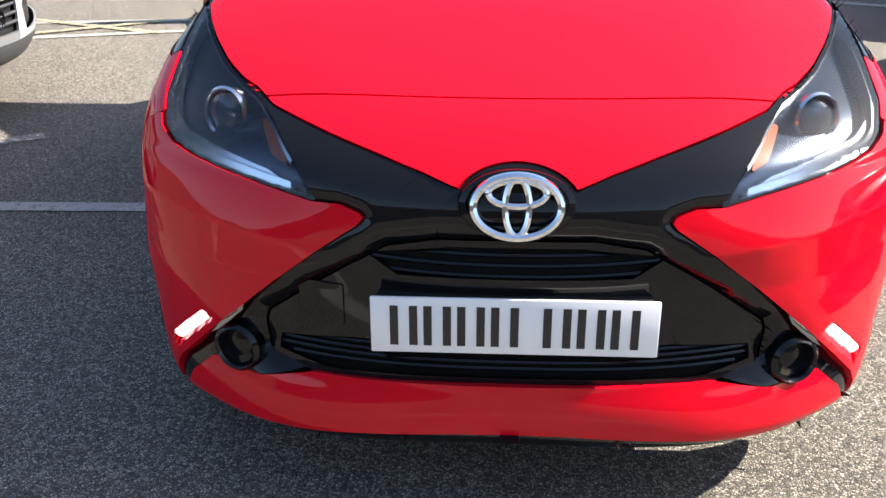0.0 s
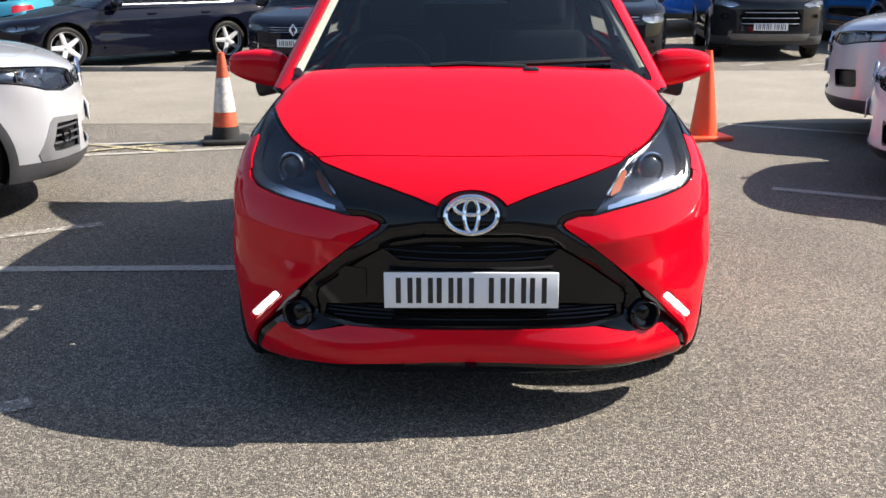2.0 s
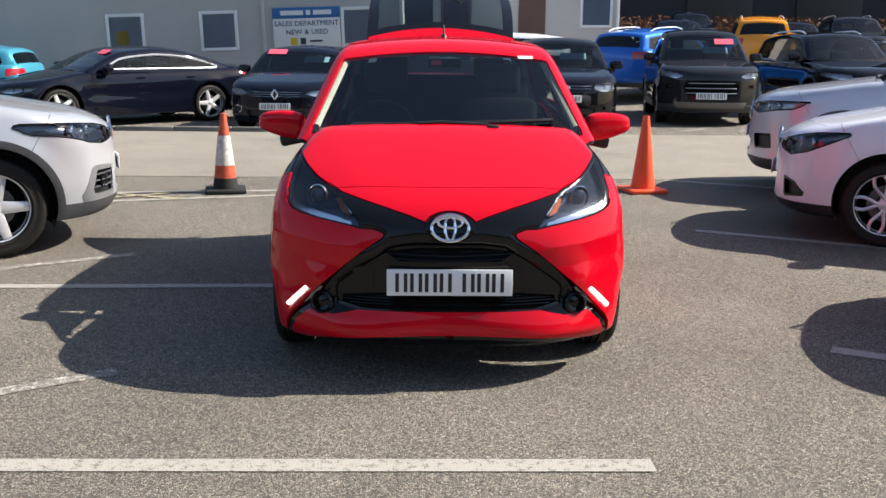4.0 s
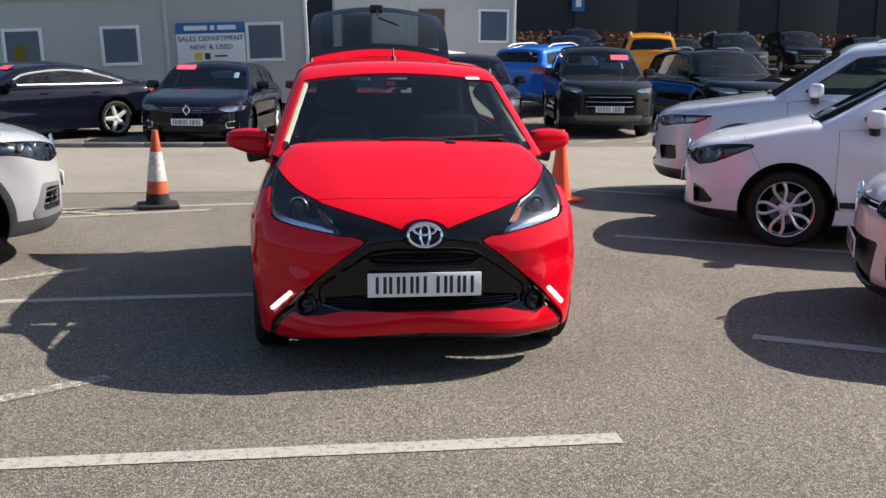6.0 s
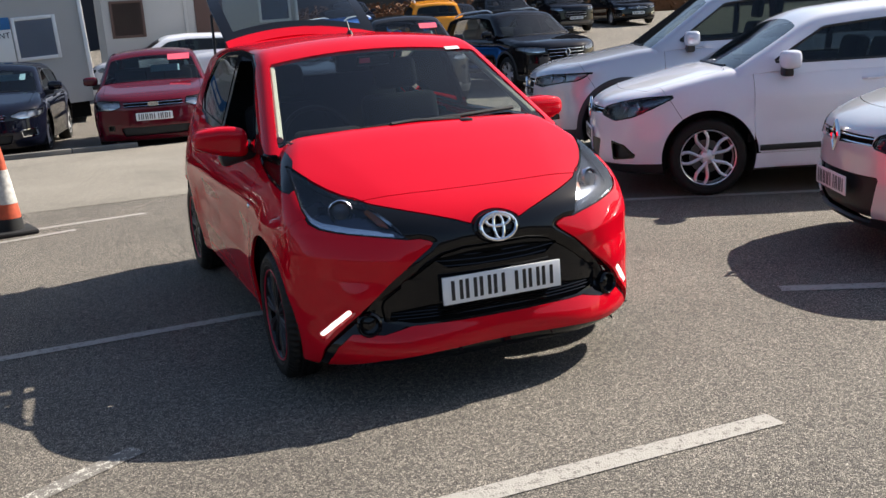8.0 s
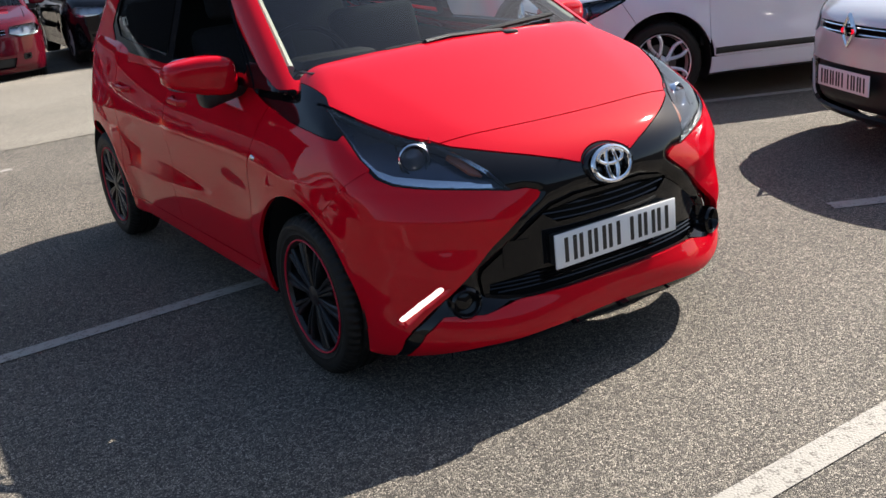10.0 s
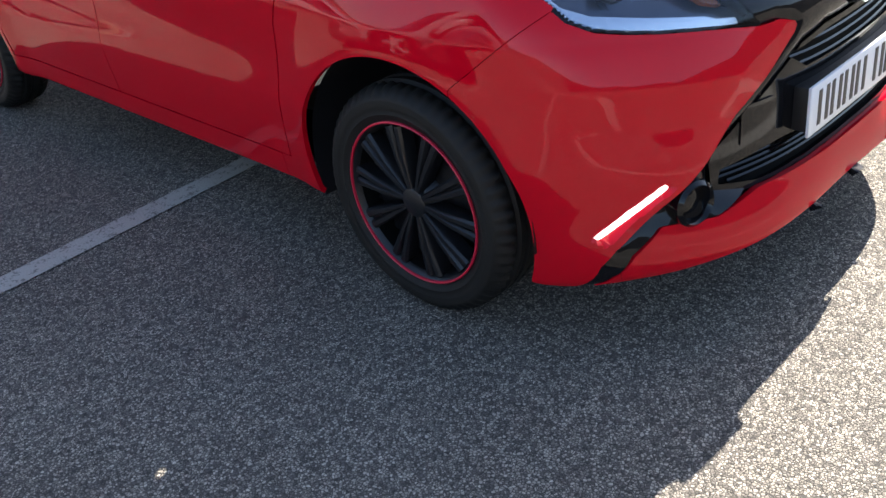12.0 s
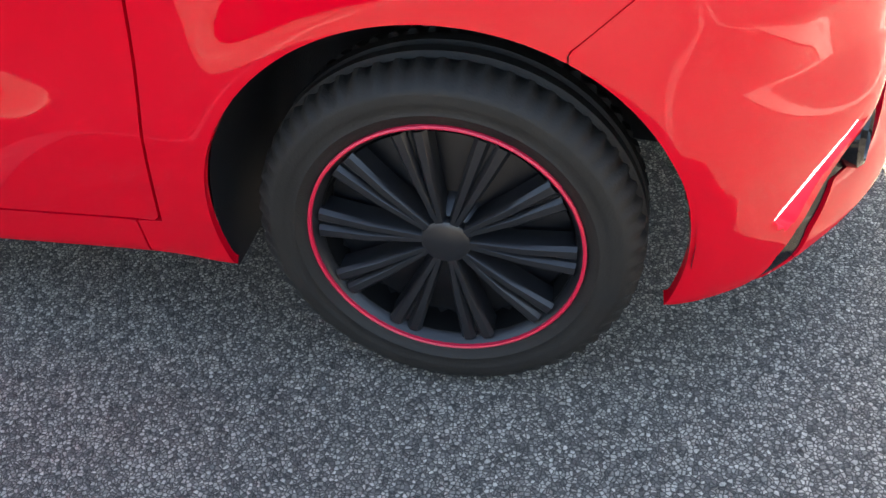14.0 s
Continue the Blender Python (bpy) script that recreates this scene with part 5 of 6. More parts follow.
    for s in (-1, 1):
        for hy in hubs:
            well = moved(lathe([(0.02, -0.30), (ra - 0.03, -0.30), (ra + 0.004, -0.26), (ra + 0.004, -0.02)], 20, "x", -25, 205), Matrix.Translation((c["W"] / 2 - 0.02, hy, c["R"] + 0.01)))
            part("wheel_arch_liner", well if s > 0 else mirrored(well), BLACK_PLASTIC, car_ob)
    part("wiper", tube([(x, c["ws"][0] + c["ws"][2] * (0.03) + 0.14 * x * x - 0.02, c["ws"][1] + 0.03) for x in np.linspace(-0.45, 0.5, 8)], 0.009), BLACK_PLASTIC, car_ob)
    pz = c.get("plate_z", 0.5)
    number_plate(car_ob, pose(0, along_y(f, 0, pz) - 0.008, pz, 0, 0, 0))
    # the card is set just outside the glass, so the tint does not dim it
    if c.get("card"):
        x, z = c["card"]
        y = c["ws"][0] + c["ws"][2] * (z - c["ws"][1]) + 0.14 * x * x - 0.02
        part("price_card", moved(block(-0.17, 0.17, -0.002, 0.002, -0.08, 0.08), pose(x, y, z, -math.degrees(math.atan(c["ws"][2])), 0, 0)), PINK_CARD, car_ob, "pink card just outside the windscreen glass")
    if c.get("sheet"):
        x, z = c["sheet"]
        y = c["ws"][0] + c["ws"][2] * (z - c["ws"][1]) + 0.14 * x * x + 0.02
        part("price_sheet", moved(block(-0.22, 0.22, -0.002, 0.002, -0.09, 0.09), pose(x, y, z, -math.degrees(math.atan(c["ws"][2])), 0, 0)), PRICE_SHEET, car_ob, "pale price sheet behind the windscreen")
    return car_ob


PRICE_SHEET = mat("price_sheet", (0.16, 0.3, 0.33), 0.6, 0, 0, 0.5, 22, 0.6)


def car_dims(L, W, H, wb, oh, R, rim, bonnet, cowl, rake, belt, zs=0.19, hood_z0=0.78, tail_rake=0.55, plan=(0.5, 2.6), **kw):
    """Proportions of a car from a few lengths; bonnet is the bonnet's height at the windscreen."""
    zt = H - 0.06
    ytop = cowl + rake * (zt - bonnet)
    c = dict(L=L, W=W, zs=zs, oh=oh, wb=wb, R=R, rim=rim, zwide=belt - 0.22, plan=plan, belt=belt, shoulder=1.3, tuck=0.12, flare=0.02, fillet=0.09,
             nose=[(zs - 0.05, 0.12), (zs + 0.02, 0.05), (zs + 0.1, 0.0), (0.45, 0.0), (hood_z0 - 0.16, 0.015), (hood_z0 - 0.06, 0.04), (hood_z0, 0.1), (hood_z0 + 0.1, 0.3)],
             top=[(-0.1, hood_z0 - 0.14), (0.08, hood_z0 - 0.02), (0.28, hood_z0 + 0.05), (cowl, bonnet), (cowl + 0.2, bonnet + 0.01), (cowl + 0.5, belt + 0.01), (L, belt + 0.08)],
             tail=[(zs, L - 0.1), (0.4, L), (belt - 0.1, L - 0.03), (belt + 0.1, L - 0.1)],
             ws=(cowl, bonnet - 0.03, rake), roof=[(cowl, H - 0.16), (ytop, H - 0.05), (ytop + 0.6, H), (L - 1.1, H - 0.03), (L - 0.3, H - 0.13)],
             rear=(L - 0.12, belt, tail_rake), sides=(W / 2 - 0.07, belt, 0.34), plate_z=0.48)
    c.update(kw)
    return c


WHITE_P = paint("white_paint", (0.70, 0.715, 0.785))
SILVER_P = paint("silver_white_paint", (0.62, 0.62, 0.63), 0.35)
SILVER_G = paint("silver_grey_paint", (0.52, 0.54, 0.61), 0.4)
SILVER_C = paint("cool_silver_paint", (0.50, 0.51, 0.54), 0.45)
NAVY = paint("dark_navy_paint", (0.005, 0.006, 0.013), 0, 0.8, 0.0)
BLACK_P = paint("black_paint", (0.004, 0.004, 0.006), 0, 0.8, 0.0)
DARK_GREY = paint("dark_grey_paint", (0.016, 0.017, 0.02), 0, 0.8, 0.0)
MAROON = paint("dark_red_paint", (0.085, 0.003, 0.010))
BLUE_P = paint("blue_paint", (0.015, 0.12, 0.5), 0.2)
TEAL_P = paint("light_blue_paint", (0.06, 0.3, 0.42), 0.3)
ORANGE_P = paint("orange_paint", (0.75, 0.28, 0.02))

SUPERMINI = car_dims(4.06, 1.73, 1.45, 2.59, 0.84, 0.31, 0.215, 1.0, 0.98, 1.75, 0.98, hood_z0=0.80, spokes=5, twin=13, petal=True, lip=0.255,
    hl=[(0.42, 0.66), (0.62, 0.62), (0.80, 0.66), (0.95, 0.74), (0.95, 0.82), (0.78, 0.80), (0.6, 0.76), (0.45, 0.72)],
    grille=[(-1, 0.72), (0.42, 0.715), (0.42, 0.67), (-1, 0.61)], intake=[(-1, 0.46), (0.42, 0.46), (0.36, 0.27), (-1, 0.27)],
    fog=[(0.58, 0.46), (0.72, 0.43), (0.80, 0.33), (0.60, 0.30)], badge="diamond", bars=2, handle_mat=None, hl_y=0.2, lamp_mat=LAMP_DARK)
SUPERMINI["handle_mat"] = WHITE_P
SUV = car_dims(4.67, 1.84, 1.68, 2.7, 0.93, 0.365, 0.245, 1.13, 1.12, 1.5, 1.12, zs=0.24, hood_z0=0.95, clad=0.36, rail=True, tail_rake=0.4, spokes=5, twin=10,
    hl=[(0.45, 0.80), (0.6, 0.78), (0.92, 0.84), (0.95, 0.91), (0.7, 0.90), (0.47, 0.87)], grille=[(-1, 0.87), (0.44, 0.86), (0.40, 0.68), (-1, 0.64)],
    intake=[(-1, 0.52), (0.45, 0.52), (0.42, 0.40), (-1, 0.40)], fog=[(0.55, 0.58), (0.80, 0.60), (0.82, 0.46), (0.6, 0.44)], badge="diamond", plate_z=0.58, arch=0.06)
CROSSOVER = car_dims(4.12, 1.78, 1.57, 2.6, 0.86, 0.335, 0.22, 1.06, 1.02, 1.6, 1.05, zs=0.22, hood_z0=0.88, clad=0.335, rail=False, tail_rake=0.45, spokes=5,
    hl=[(0.44, 0.735), (0.6, 0.715), (0.74, 0.735), (0.88, 0.80), (0.97, 0.865), (0.97, 0.885), (0.80, 0.868), (0.6, 0.848), (0.45, 0.82)], lamp_mat=LAMP_DARK, hl_y=0.42, grille=[(-1, 0.82), (0.43, 0.81), (0.43, 0.735), (-1, 0.67)],
    intake=[(-1, 0.50), (0.42, 0.50), (0.40, 0.36), (-1, 0.36)], fog=[(0.47, 0.555), (0.72, 0.575), (0.745, 0.56), (0.82, 0.37), (0.80, 0.335), (0.50, 0.325)], fog_in=[(0.3, 0.522), (0.705, 0.538), (0.76, 0.40), (0.74, 0.378), (0.3, 0.372)], badge="diamond", plate_z=0.54, fog_mat=TRIM_SATIN)
SALOON = car_dims(4.97, 1.91, 1.42, 2.914, 0.93, 0.345, 0.255, 0.98, 1.32, 2.0, 0.97, hood_z0=0.76, tail_rake=1.9, chrome_line=True, spokes=5, roof=[(1.3, 1.15), (2.2, 1.37), (2.8, 1.42), (3.3, 1.385), (3.9, 1.26), (4.4, 1.09), (4.8, 0.93)],
    hl=[(0.45, 0.62), (0.7, 0.61), (0.95, 0.66), (0.95, 0.72), (0.6, 0.71)], grille=[(-1, 0.66), (0.36, 0.66), (0.36, 0.4), (-1, 0.4)])
FAMILY = car_dims(4.36, 1.81, 1.45, 2.67, 0.9, 0.32, 0.215, 1.0, 1.05, 1.75, 0.97, hood_z0=0.80, spokes=5,
    hl=[(0.46, 0.67), (0.62, 0.62), (0.82, 0.63), (0.95, 0.70), (0.95, 0.75), (0.62, 0.74)], grille=[(-1, 0.73), (0.45, 0.70), (0.40, 0.62), (-1, 0.56)],
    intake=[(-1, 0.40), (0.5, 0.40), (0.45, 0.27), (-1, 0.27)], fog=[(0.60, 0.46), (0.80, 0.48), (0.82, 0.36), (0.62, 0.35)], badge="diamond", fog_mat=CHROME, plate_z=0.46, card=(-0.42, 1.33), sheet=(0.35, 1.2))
BUDGET = car_dims(4.06, 1.75, 1.52, 2.59, 0.85, 0.31, 0.2, 1.03, 1.0, 1.55, 1.0, hood_z0=0.84, spokes=6,
    hl=[(0.46, 0.70), (0.6, 0.66), (0.80, 0.66), (0.86, 0.74), (0.8, 0.80), (0.48, 0.79)], grille=[(-1, 0.77), (0.42, 0.77), (0.42, 0.69), (-1, 0.67)],
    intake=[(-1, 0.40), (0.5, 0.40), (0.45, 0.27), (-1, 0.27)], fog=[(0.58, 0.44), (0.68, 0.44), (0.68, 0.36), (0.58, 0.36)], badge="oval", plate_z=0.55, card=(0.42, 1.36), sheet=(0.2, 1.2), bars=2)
SMALL_SUV = car_dims(4.1, 1.765, 1.70, 2.52, 0.85, 0.335, 0.21, 1.13, 1.02, 1.35, 1.12, zs=0.24, hood_z0=0.98, clad=0.38, tail_rake=0.3, spokes=5,
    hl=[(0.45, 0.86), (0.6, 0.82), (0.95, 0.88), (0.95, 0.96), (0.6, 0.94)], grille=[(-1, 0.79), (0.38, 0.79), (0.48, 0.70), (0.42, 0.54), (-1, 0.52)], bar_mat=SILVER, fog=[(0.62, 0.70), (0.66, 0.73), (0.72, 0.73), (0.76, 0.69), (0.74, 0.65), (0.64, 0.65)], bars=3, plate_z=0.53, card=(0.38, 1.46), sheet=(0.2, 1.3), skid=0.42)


def at(x, y, heading):
    """Pose of a car by the middle of its nose and the way that it faces, in degrees from +x."""
    a = radians(heading)
    return pose(x, y, gz(y - 1.2 * math.sin(a), x - 1.2 * math.cos(a)), 0, 0, heading + 90)


parked_car("silver_crossover", "white-silver crossover with dark lower cladding and alloy wheels", SILVER_C, CROSSOVER, at(-2.47, 3.52, 25), 2)
parked_car("white_hatchback", "white five-door hatchback with black headlamps and silver alloys", WHITE_P, SUPERMINI, at(2.78, 4.0, 154), 2)
parked_car("silver_suv", "silver family suv with dark lower cladding", SILVER_G, SUV, at(3.25, 6.1, 154), 2)
pale = dict(SUPERMINI, plate_z=0.42, intake=[(-1, 0.50), (0.50, 0.50), (0.44, 0.24), (-1, 0.24)], mirror_mat=SILVER_P, handle_mat=SILVER_P)
parked_car("pale_hatchback", "pale silver hatchback reflecting the red car", SILVER_P, pale, at(2.68, 1.05, 154), 2)
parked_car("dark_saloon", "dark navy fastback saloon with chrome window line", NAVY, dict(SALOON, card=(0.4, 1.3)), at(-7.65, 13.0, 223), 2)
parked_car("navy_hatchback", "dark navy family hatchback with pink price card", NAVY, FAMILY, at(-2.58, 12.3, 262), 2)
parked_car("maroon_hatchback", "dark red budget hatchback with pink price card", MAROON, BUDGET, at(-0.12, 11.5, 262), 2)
parked_car("black_hatchback", "black budget hatchback with a price sheet", BLACK_P, dict(BUDGET, card=None), at(2.13, 11.7, 266), 1)
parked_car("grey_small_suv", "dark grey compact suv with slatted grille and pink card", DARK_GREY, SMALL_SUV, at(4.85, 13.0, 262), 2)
parked_car("blue_crossover", "bright blue crossover with silver roof rails", BLUE_P, dict(CROSSOVER, rail=True), at(7.0, 21.3, 45), 1)
parked_car("black_suv", "black family suv with silver roof rails", BLACK_P, SUV, at(8.24, 14.0, 272), 1)
parked_car("orange_suv", "orange compact suv with roof rails", ORANGE_P, dict(SMALL_SUV, rail=True, card=None, sheet=None), at(9.9, 26.2, 75), 1)
parked_car("black_small_suv", "black compact suv parked by the hedge", BLACK_P, dict(SMALL_SUV, card=None, sheet=None), at(17.6, 29.8, 262), 1)
parked_car("light_blue_estate", "light blue estate car beside the cabin", TEAL_P, dict(FAMILY, card=None, sheet=None), at(-12.3, 16.3, 180), 1)
parked_car("white_saloon", "white car parked between the cabins", WHITE_P, dict(FAMILY, card=None, sheet=None), at(-0.4, 22.5, 181), 1)
plain = dict(card=None, sheet=None)
parked_car("far_hatchback", "dark navy car parked in the far row", NAVY, dict(FAMILY, **plain), at(8.6, 29.5, 262), 1)
parked_car("far_estate", "dark grey suv parked in the far row", DARK_GREY, dict(SUV), at(14.0, 27.5, 260), 1)
parked_car("far_hatchback", "black car parked in the far row", BLACK_P, dict(BUDGET, **plain), at(11.6, 26.5, 262), 1)
parked_car("far_hatchback", "dark car parked near the hedge", NAVY, dict(BUDGET, **plain), at(10.5, 35.0, 262), 1)
parked_car("far_hatchback", "dark car parked near the hedge", BLACK_P, dict(FAMILY, **plain), at(21.5, 31.5, 258), 1)

# ---- traffic cones ----
CONE_RED = mat("cone_orange", (0.46, 0.075, 0.03), 0.6, 0, 0, 0.4, 22, 0.5)
CONE_BRIGHT = mat("cone_bright_orange", (0.85, 0.10, 0.035), 0.5, 0, 0, 0.4, 12, 0.08)
CONE_WHITE = mat("cone_sleeve", (0.5, 0.48, 0.44), 0.6, 0, 0, 0.4, 26, 0.7)
CONE_BASE = mat("cone_base_rubber", (0.02, 0.02, 0.02), 0.8, 0, 0, 0.3, 20, 0.3)


def cone(name, label, x, y, bands, base_mat, h=0.74):
    c = thing(name, label, "traffic cone", "traffic cones", pose(x, y, gz(y), 0, 0, 12))
    part("base", block(-0.19, 0.19, -0.19, 0.19, 0, 0.04, 0.015), base_mat, c)
    for z0, z1, m_, nm in bands:
        r = lambda z: 0.122 - 0.094 * (z / h)
        prof = [(r(z0), z0), (r(z1), z1)]
        if z1 >= h - 0.001:
            prof += [(r(z1) - 0.01, z1 + 0.006), (r(z1) - 0.016, z1 - 0.02)]
        if nm == "sleeve":
            prof = [(r(z0) + 0.003, z0), (r(z1) + 0.003, z1)]
        part(nm, lathe(prof, 32, "z"), m_, c)
    return c


cone("traffic_cone", "dirty orange and white traffic cone on a black base", -2.0, 5.32, [(0.04, 0.14, CONE_BASE, "foot"), (0.14, 0.26, CONE_RED, "body"), (0.26, 0.54, CONE_WHITE, "sleeve"), (0.54, 0.74, CONE_RED, "tip")], CONE_BASE)
cone("traffic_cone", "plain bright orange traffic cone", 2.03, 5.5, [(0.04, 0.74, CONE_BRIGHT, "body")], CONE_BRIGHT, 0.76)

# ---- cabins and far buildings ----
CLAD = mat("cabin_cladding", (0.42, 0.41, 0.39), 0.6, 0, 0, 0.4, 1.2, 0.08, 0.2, 60)
CLAD2 = mat("cabin_cladding_pale", (0.47, 0.45, 0.42), 0.6, 0, 0, 0.4, 1.2, 0.08, 0.2, 60)
WHITE_TRIM = mat("white_upvc", (0.75, 0.75, 0.74), 0.4, 0, 0, 0.5, 8, 0.04)
BLIND = mat("window_blind", (0.42, 0.45, 0.52), 0.5, 0, 0, 0.5, 5, 0.2)
SIGN_WHITE = mat("sign_white", (0.7, 0.71, 0.7), 0.5, 0, 0, 0.5, 4, 0.03)
SIGN_BLUE = mat("sign_blue", (0.02, 0.13, 0.33), 0.5, 0, 0, 0.5, 4, 0.05)
SIGN_INK = mat("sign_ink", (0.03, 0.035, 0.05), 0.6)
SIGN_YELLOW = mat("sign_yellow", (0.7, 0.45, 0.03), 0.5)
DARK_WALL = mat("dark_wall", (0.018, 0.02, 0.028), 0.7, 0, 0, 0.3, 0.8, 0.2)
BROWN_DOOR = mat("brown_door", (0.11, 0.06, 0.045), 0.6, 0, 0, 0.4, 3, 0.15)
FELT = mat("roof_felt", (0.12, 0.12, 0.12), 0.9, 0, 0, 0.3, 3, 0.2)


def cabin(name, label, x0, x1, y0, y1, zb, zt, material, m=None):
    c = thing(name, label, "site cabin", "site cabins", m)
    part("wall_panel", block(x0, x1, y0, y1, zb, zt), material, c, smooth=False)
    part("roof", block(x0 - 0.06, x1 + 0.06, y0 - 0.1, y1 + 0.06, zt, zt + 0.12, 0.02), WHITE_TRIM, c)
    part("roof_felt", block(x0, x1, y0, y1, zt + 0.12, zt + 0.14), FELT, c, smooth=False)
    # near-black box stands in for the shaded gap below the floor
    part("under_gap_shade", block(x0 + 0.15, x1 - 0.15, y0 + 0.1, y1 - 0.1, zb - 0.32, zb), DARK, c, smooth=False)
    for i, x in enumerate((x1, x1 - 3.05)):
        part("downpipe" if i else "corner_post", block(x - 0.05, x + 0.03, y0 - 0.05, y0 + 0.02, zb, zt, 0.012), WHITE_TRIM if i == 0 else CLAD2, c)
    return c


def cabin_window(c, x, y, z, w, h, blind=BLIND, frame_mat=None):
    win = part("window", block(x - w / 2 + 0.05, x + w / 2 - 0.05, y - 0.012, y + 0.03, z - h / 2 + 0.05, z + h / 2 - 0.05), blind, c, "small window in a white frame")
    bars = [(x - w / 2, x - w / 2 + 0.07, z - h / 2, z + h / 2), (x + w / 2 - 0.07, x + w / 2, z - h / 2, z + h / 2), (x - w / 2 + 0.07, x + w / 2 - 0.07, z + h / 2 - 0.07, z + h / 2), (x - w / 2 + 0.07, x + w / 2 - 0.07, z - h / 2, z - h / 2 + 0.07)]
    for a, b, d, e in bars:
        part("window_frame", block(a, b, y - 0.04, y + 0.02, d, e, 0.008), frame_mat or WHITE_TRIM, win)
    part("pane", block(x - w / 2 + 0.07, x + w / 2 - 0.07, y - 0.03, y - 0.024, z - h / 2 + 0.07, z + h / 2 - 0.07), LENS, win)


def lettering(text, x, y, z, size, material, parent):
    """A line of words, each a mesh of its own, centred at x."""
    made, at_x = [], 0.0
    for word in text.split():
        cu = bpy.data.curves.new("lettering", "FONT")
        cu.body, cu.size, cu.align_y, cu.extrude = word, size, "CENTER", 0.002
        tmp = new("lettering", cu)
        me = bpy.data.meshes.new_from_object(tmp.evaluated_get(bpy.context.evaluated_depsgraph_get()))
        bpy.data.objects.remove(tmp)
        me.materials.append(material)
        ob = new("lettering", me)
        ob.parent = parent
        made.append((ob, at_x))
        at_x += max(v.co.x for v in me.vertices) + 0.34 * size
    for ob, at_word in made:
        ob.matrix_local = pose(x + at_word - (at_x - 0.34 * size) / 2, y, z, 90, 0, 0)


LEVEL = pose(-3.0, 18.2, 0, 0, -2.3, 0)
cab = cabin("sales_cabin", "long grey site cabin with white-framed windows and a sign", -13.2, 2.45, 0, 3.0, 0.3, 2.68, CLAD, LEVEL)
for x in (1.52, -1.6, -3.65):
    cabin_window(cab, x, 0, 1.66, 0.84, 0.86)
part("window_notice", block(-3.86, -3.60, -0.020, -0.014, 1.42, 1.72), SIGN_YELLOW, cab, "yellow notice behind the window")
sign = thing("sign_board", "white and blue sales department sign on the cabin wall", "sign", m=LEVEL)
part("board", block(-0.4, 1.08, -0.05, -0.01, 1.24, 1.875, 0.006), SIGN_WHITE, sign)
part("header", block(-0.4, 1.08, -0.056, -0.008, 1.88, 2.11, 0.006), SIGN_BLUE, sign)
for a, b in ((-0.22, 0.28), (0.34, 0.44), (0.5, 0.9)):
    part("ink_bar", block(a, b, -0.06, -0.056, 1.945, 2.045), SIGN_WHITE, sign, smooth=False)
lettering("SALES DEPARTMENT", 0.34, -0.055, 1.76, 0.155, SIGN_INK, sign)
lettering("NEW & USED", 0.34, -0.055, 1.575, 0.155, SIGN_INK, sign)
part("logo_patch", block(-0.03, 0.13, -0.056, -0.049, 1.3, 1.46), SIGN_YELLOW, sign, smooth=False)
part("logo_patch", block(0.19, 0.31, -0.056, -0.049, 1.31, 1.45), SIGN_INK, sign, smooth=False)
part("ink_bar", block(0.4, 0.68, -0.056, -0.049, 1.36, 1.40), SIGN_INK, sign, smooth=False)

cab2 = cabin("rear_cabin", "second pale grey cabin with a brown door", 0.13, 5.3, 24.0, 27.0, 0.9, 3.6, CLAD2)
cabin_window(cab2, 4.68, 24.0, 2.3, 0.9, 0.95)
# door brown as backing stands in for the unlit room behind this window
cabin_window(cab2, 0.75, 24.0, 2.12, 0.86, 0.95, BROWN_DOOR, BROWN_DOOR)
part("door", block(2.5, 3.25, 23.95, 24.03, 0.95, 2.75, 0.01), BROWN_DOOR, cab2, "brown cabin door")

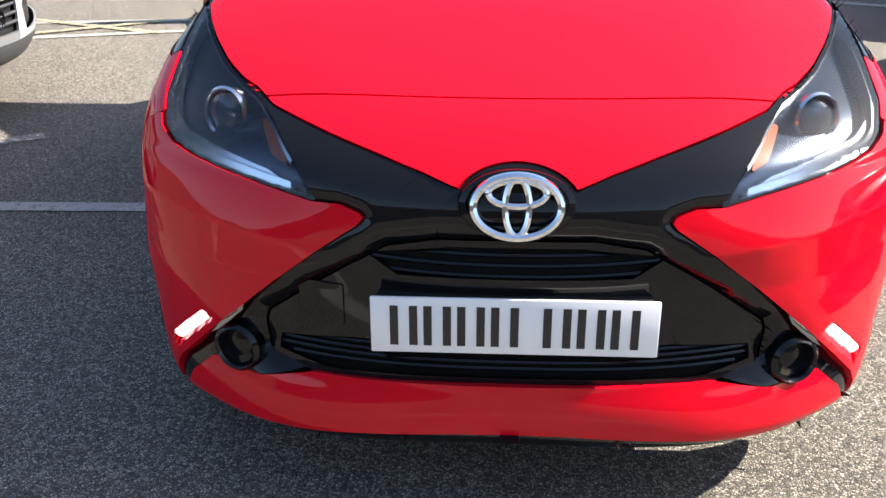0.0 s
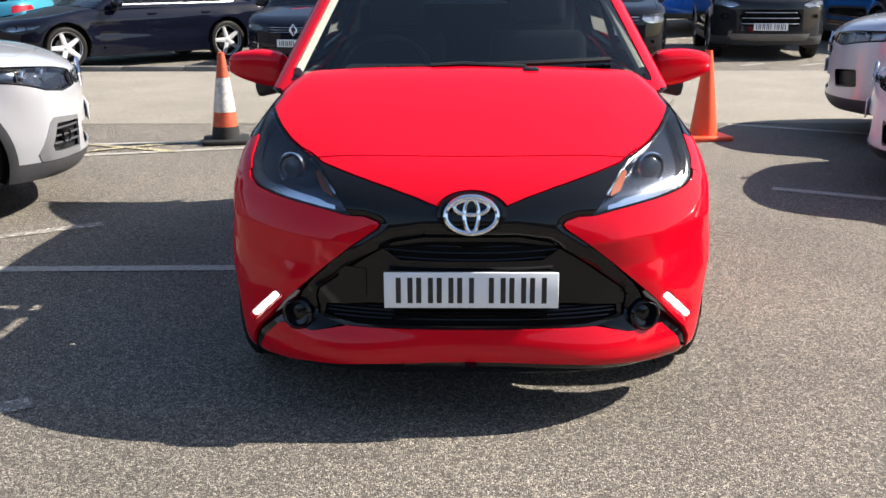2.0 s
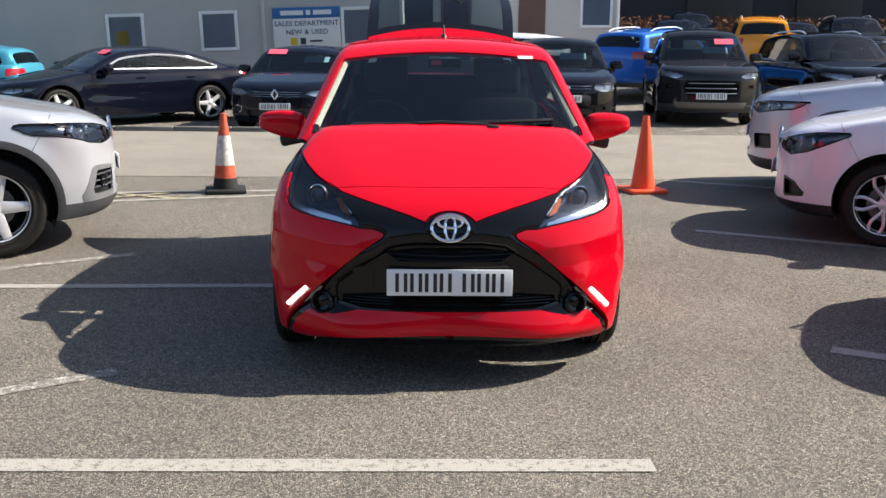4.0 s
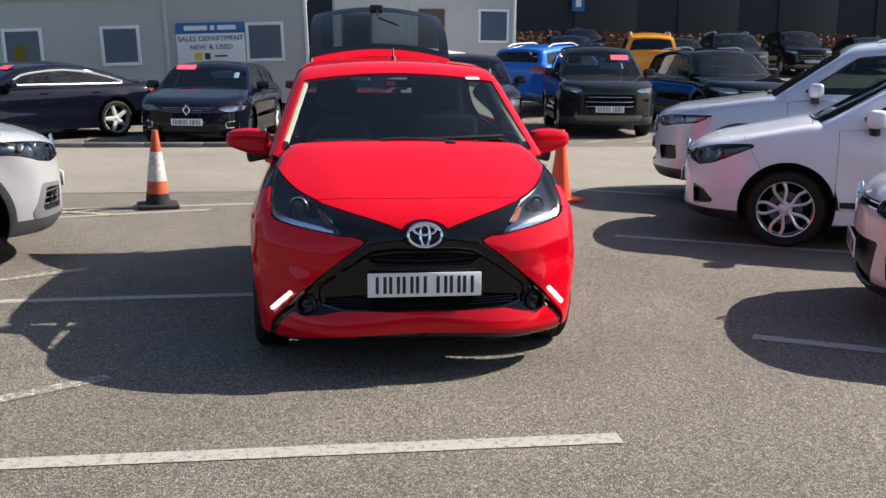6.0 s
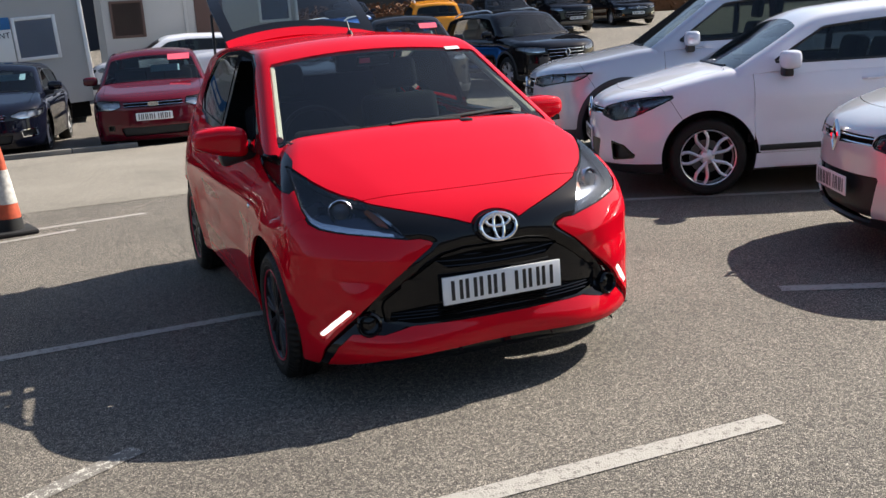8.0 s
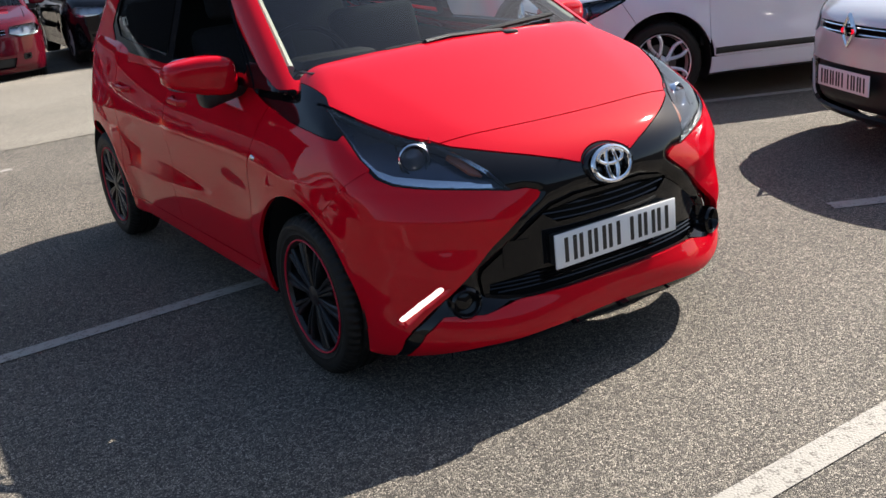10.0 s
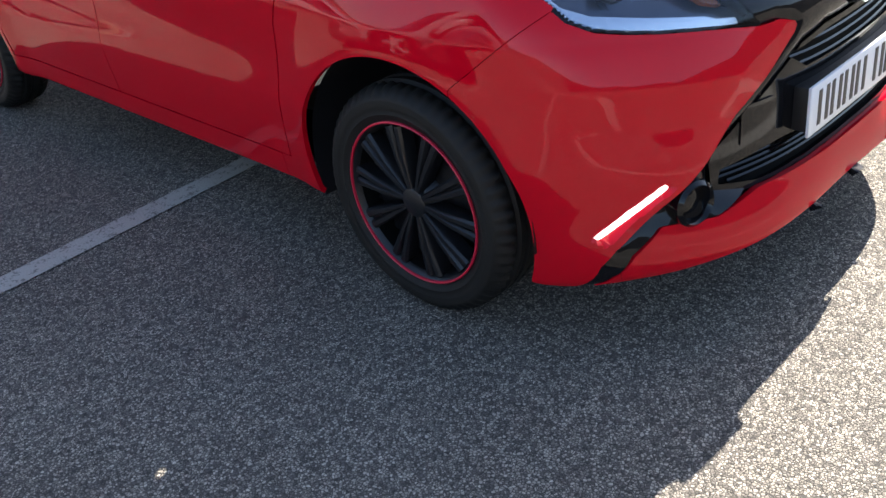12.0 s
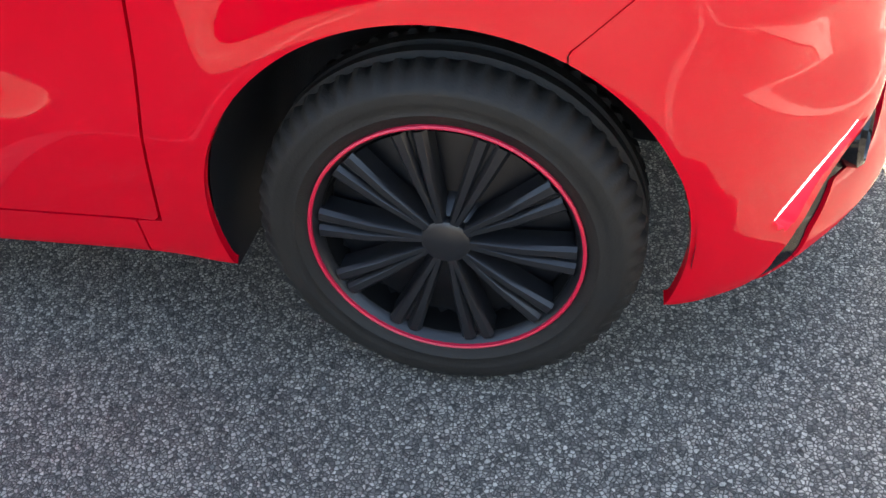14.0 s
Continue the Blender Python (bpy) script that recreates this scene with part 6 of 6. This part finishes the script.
hall = thing("dark_hall", "large dark-clad building behind the car park", "building")
part("wall", block(-30.0, 75.0, 50.0, 60.0, 0.0, 13.0), DARK_WALL, hall, smooth=False)
part("roof", block(-30.4, 75.4, 49.6, 60.4, 13.0, 13.4, 0.05), FELT, hall)
for i in range(9):
    part("door_panel", block(14 + 6 * i, 17.6 + 6 * i, 49.9, 50.02, 0.2, 5.0, 0.03), BLACK_PLASTIC, hall)

# ---- beech hedge along the far edge ----
HEDGE = mat("beech_leaf", (0.13, 0.055, 0.022), 0.8, 0, 0, 0.3, 1.5, 0.5)
rng = np.random.default_rng(5)
n = 9000
c = np.stack([rng.uniform(8.5, 40, n), 41.0 + rng.uniform(-0.5, 0.5, n), gz(41) + rng.beta(2.2, 1.4, n) * 1.15 + 0.12 * np.sin(rng.uniform(0, 6, n))], 1)
u = rng.normal(size=(n, 3))
u /= np.linalg.norm(u, axis=1, keepdims=True)
w = np.cross(u, rng.normal(size=(n, 3)))
w /= np.linalg.norm(w, axis=1, keepdims=True)
size = rng.uniform(0.05, 0.11, (n, 1))
v = np.stack([c - u * size, c + w * size * 0.6, c + u * size, c - w * size * 0.6], 1).reshape(-1, 3)
hedge = part("hedge", (v, np.arange(4 * n).reshape(-1, 4)), HEDGE, smooth=False)
tagged(hedge, "low brown beech hedge in front of the dark building", "hedge", kind="stuff")
trunks = part("hedge_core", block(8.5, 40, 40.7, 41.3, gz(41) - 0.1, gz(41) + 0.75, 0.1), HEDGE, hedge)

sign2 = thing("parking_sign", "small blue square sign on the dark building wall", "sign")
part("panel", block(13.8, 14.5, 49.75, 49.88, 3.9, 4.9, 0.02), SIGN_BLUE, sign2)
part("ink_bar", block(14.0, 14.3, 49.73, 49.76, 4.15, 4.65), SIGN_WHITE, sign2, smooth=False)

# ---- unseen plain walls added for dark reflections and to block low sky light ----
BACK_WALL = mat("plain_wall", (0.09, 0.085, 0.08), 0.8, 0, 0, 0.3, 0.6, 0.25, 0.3, 8)
tagged(part("unseen_wall_south", block(-45, 45, -22.3, -22.0, -0.2, 5.5), BACK_WALL, smooth=False), "unseen plain dark wall added to darken reflections", "wall", kind="structure")
tagged(part("unseen_wall_west", block(-30.3, -30.0, -22.0, 49.0, -0.2, 5.0), BACK_WALL, smooth=False), "unseen plain dark wall added to darken reflections", "wall", kind="structure")
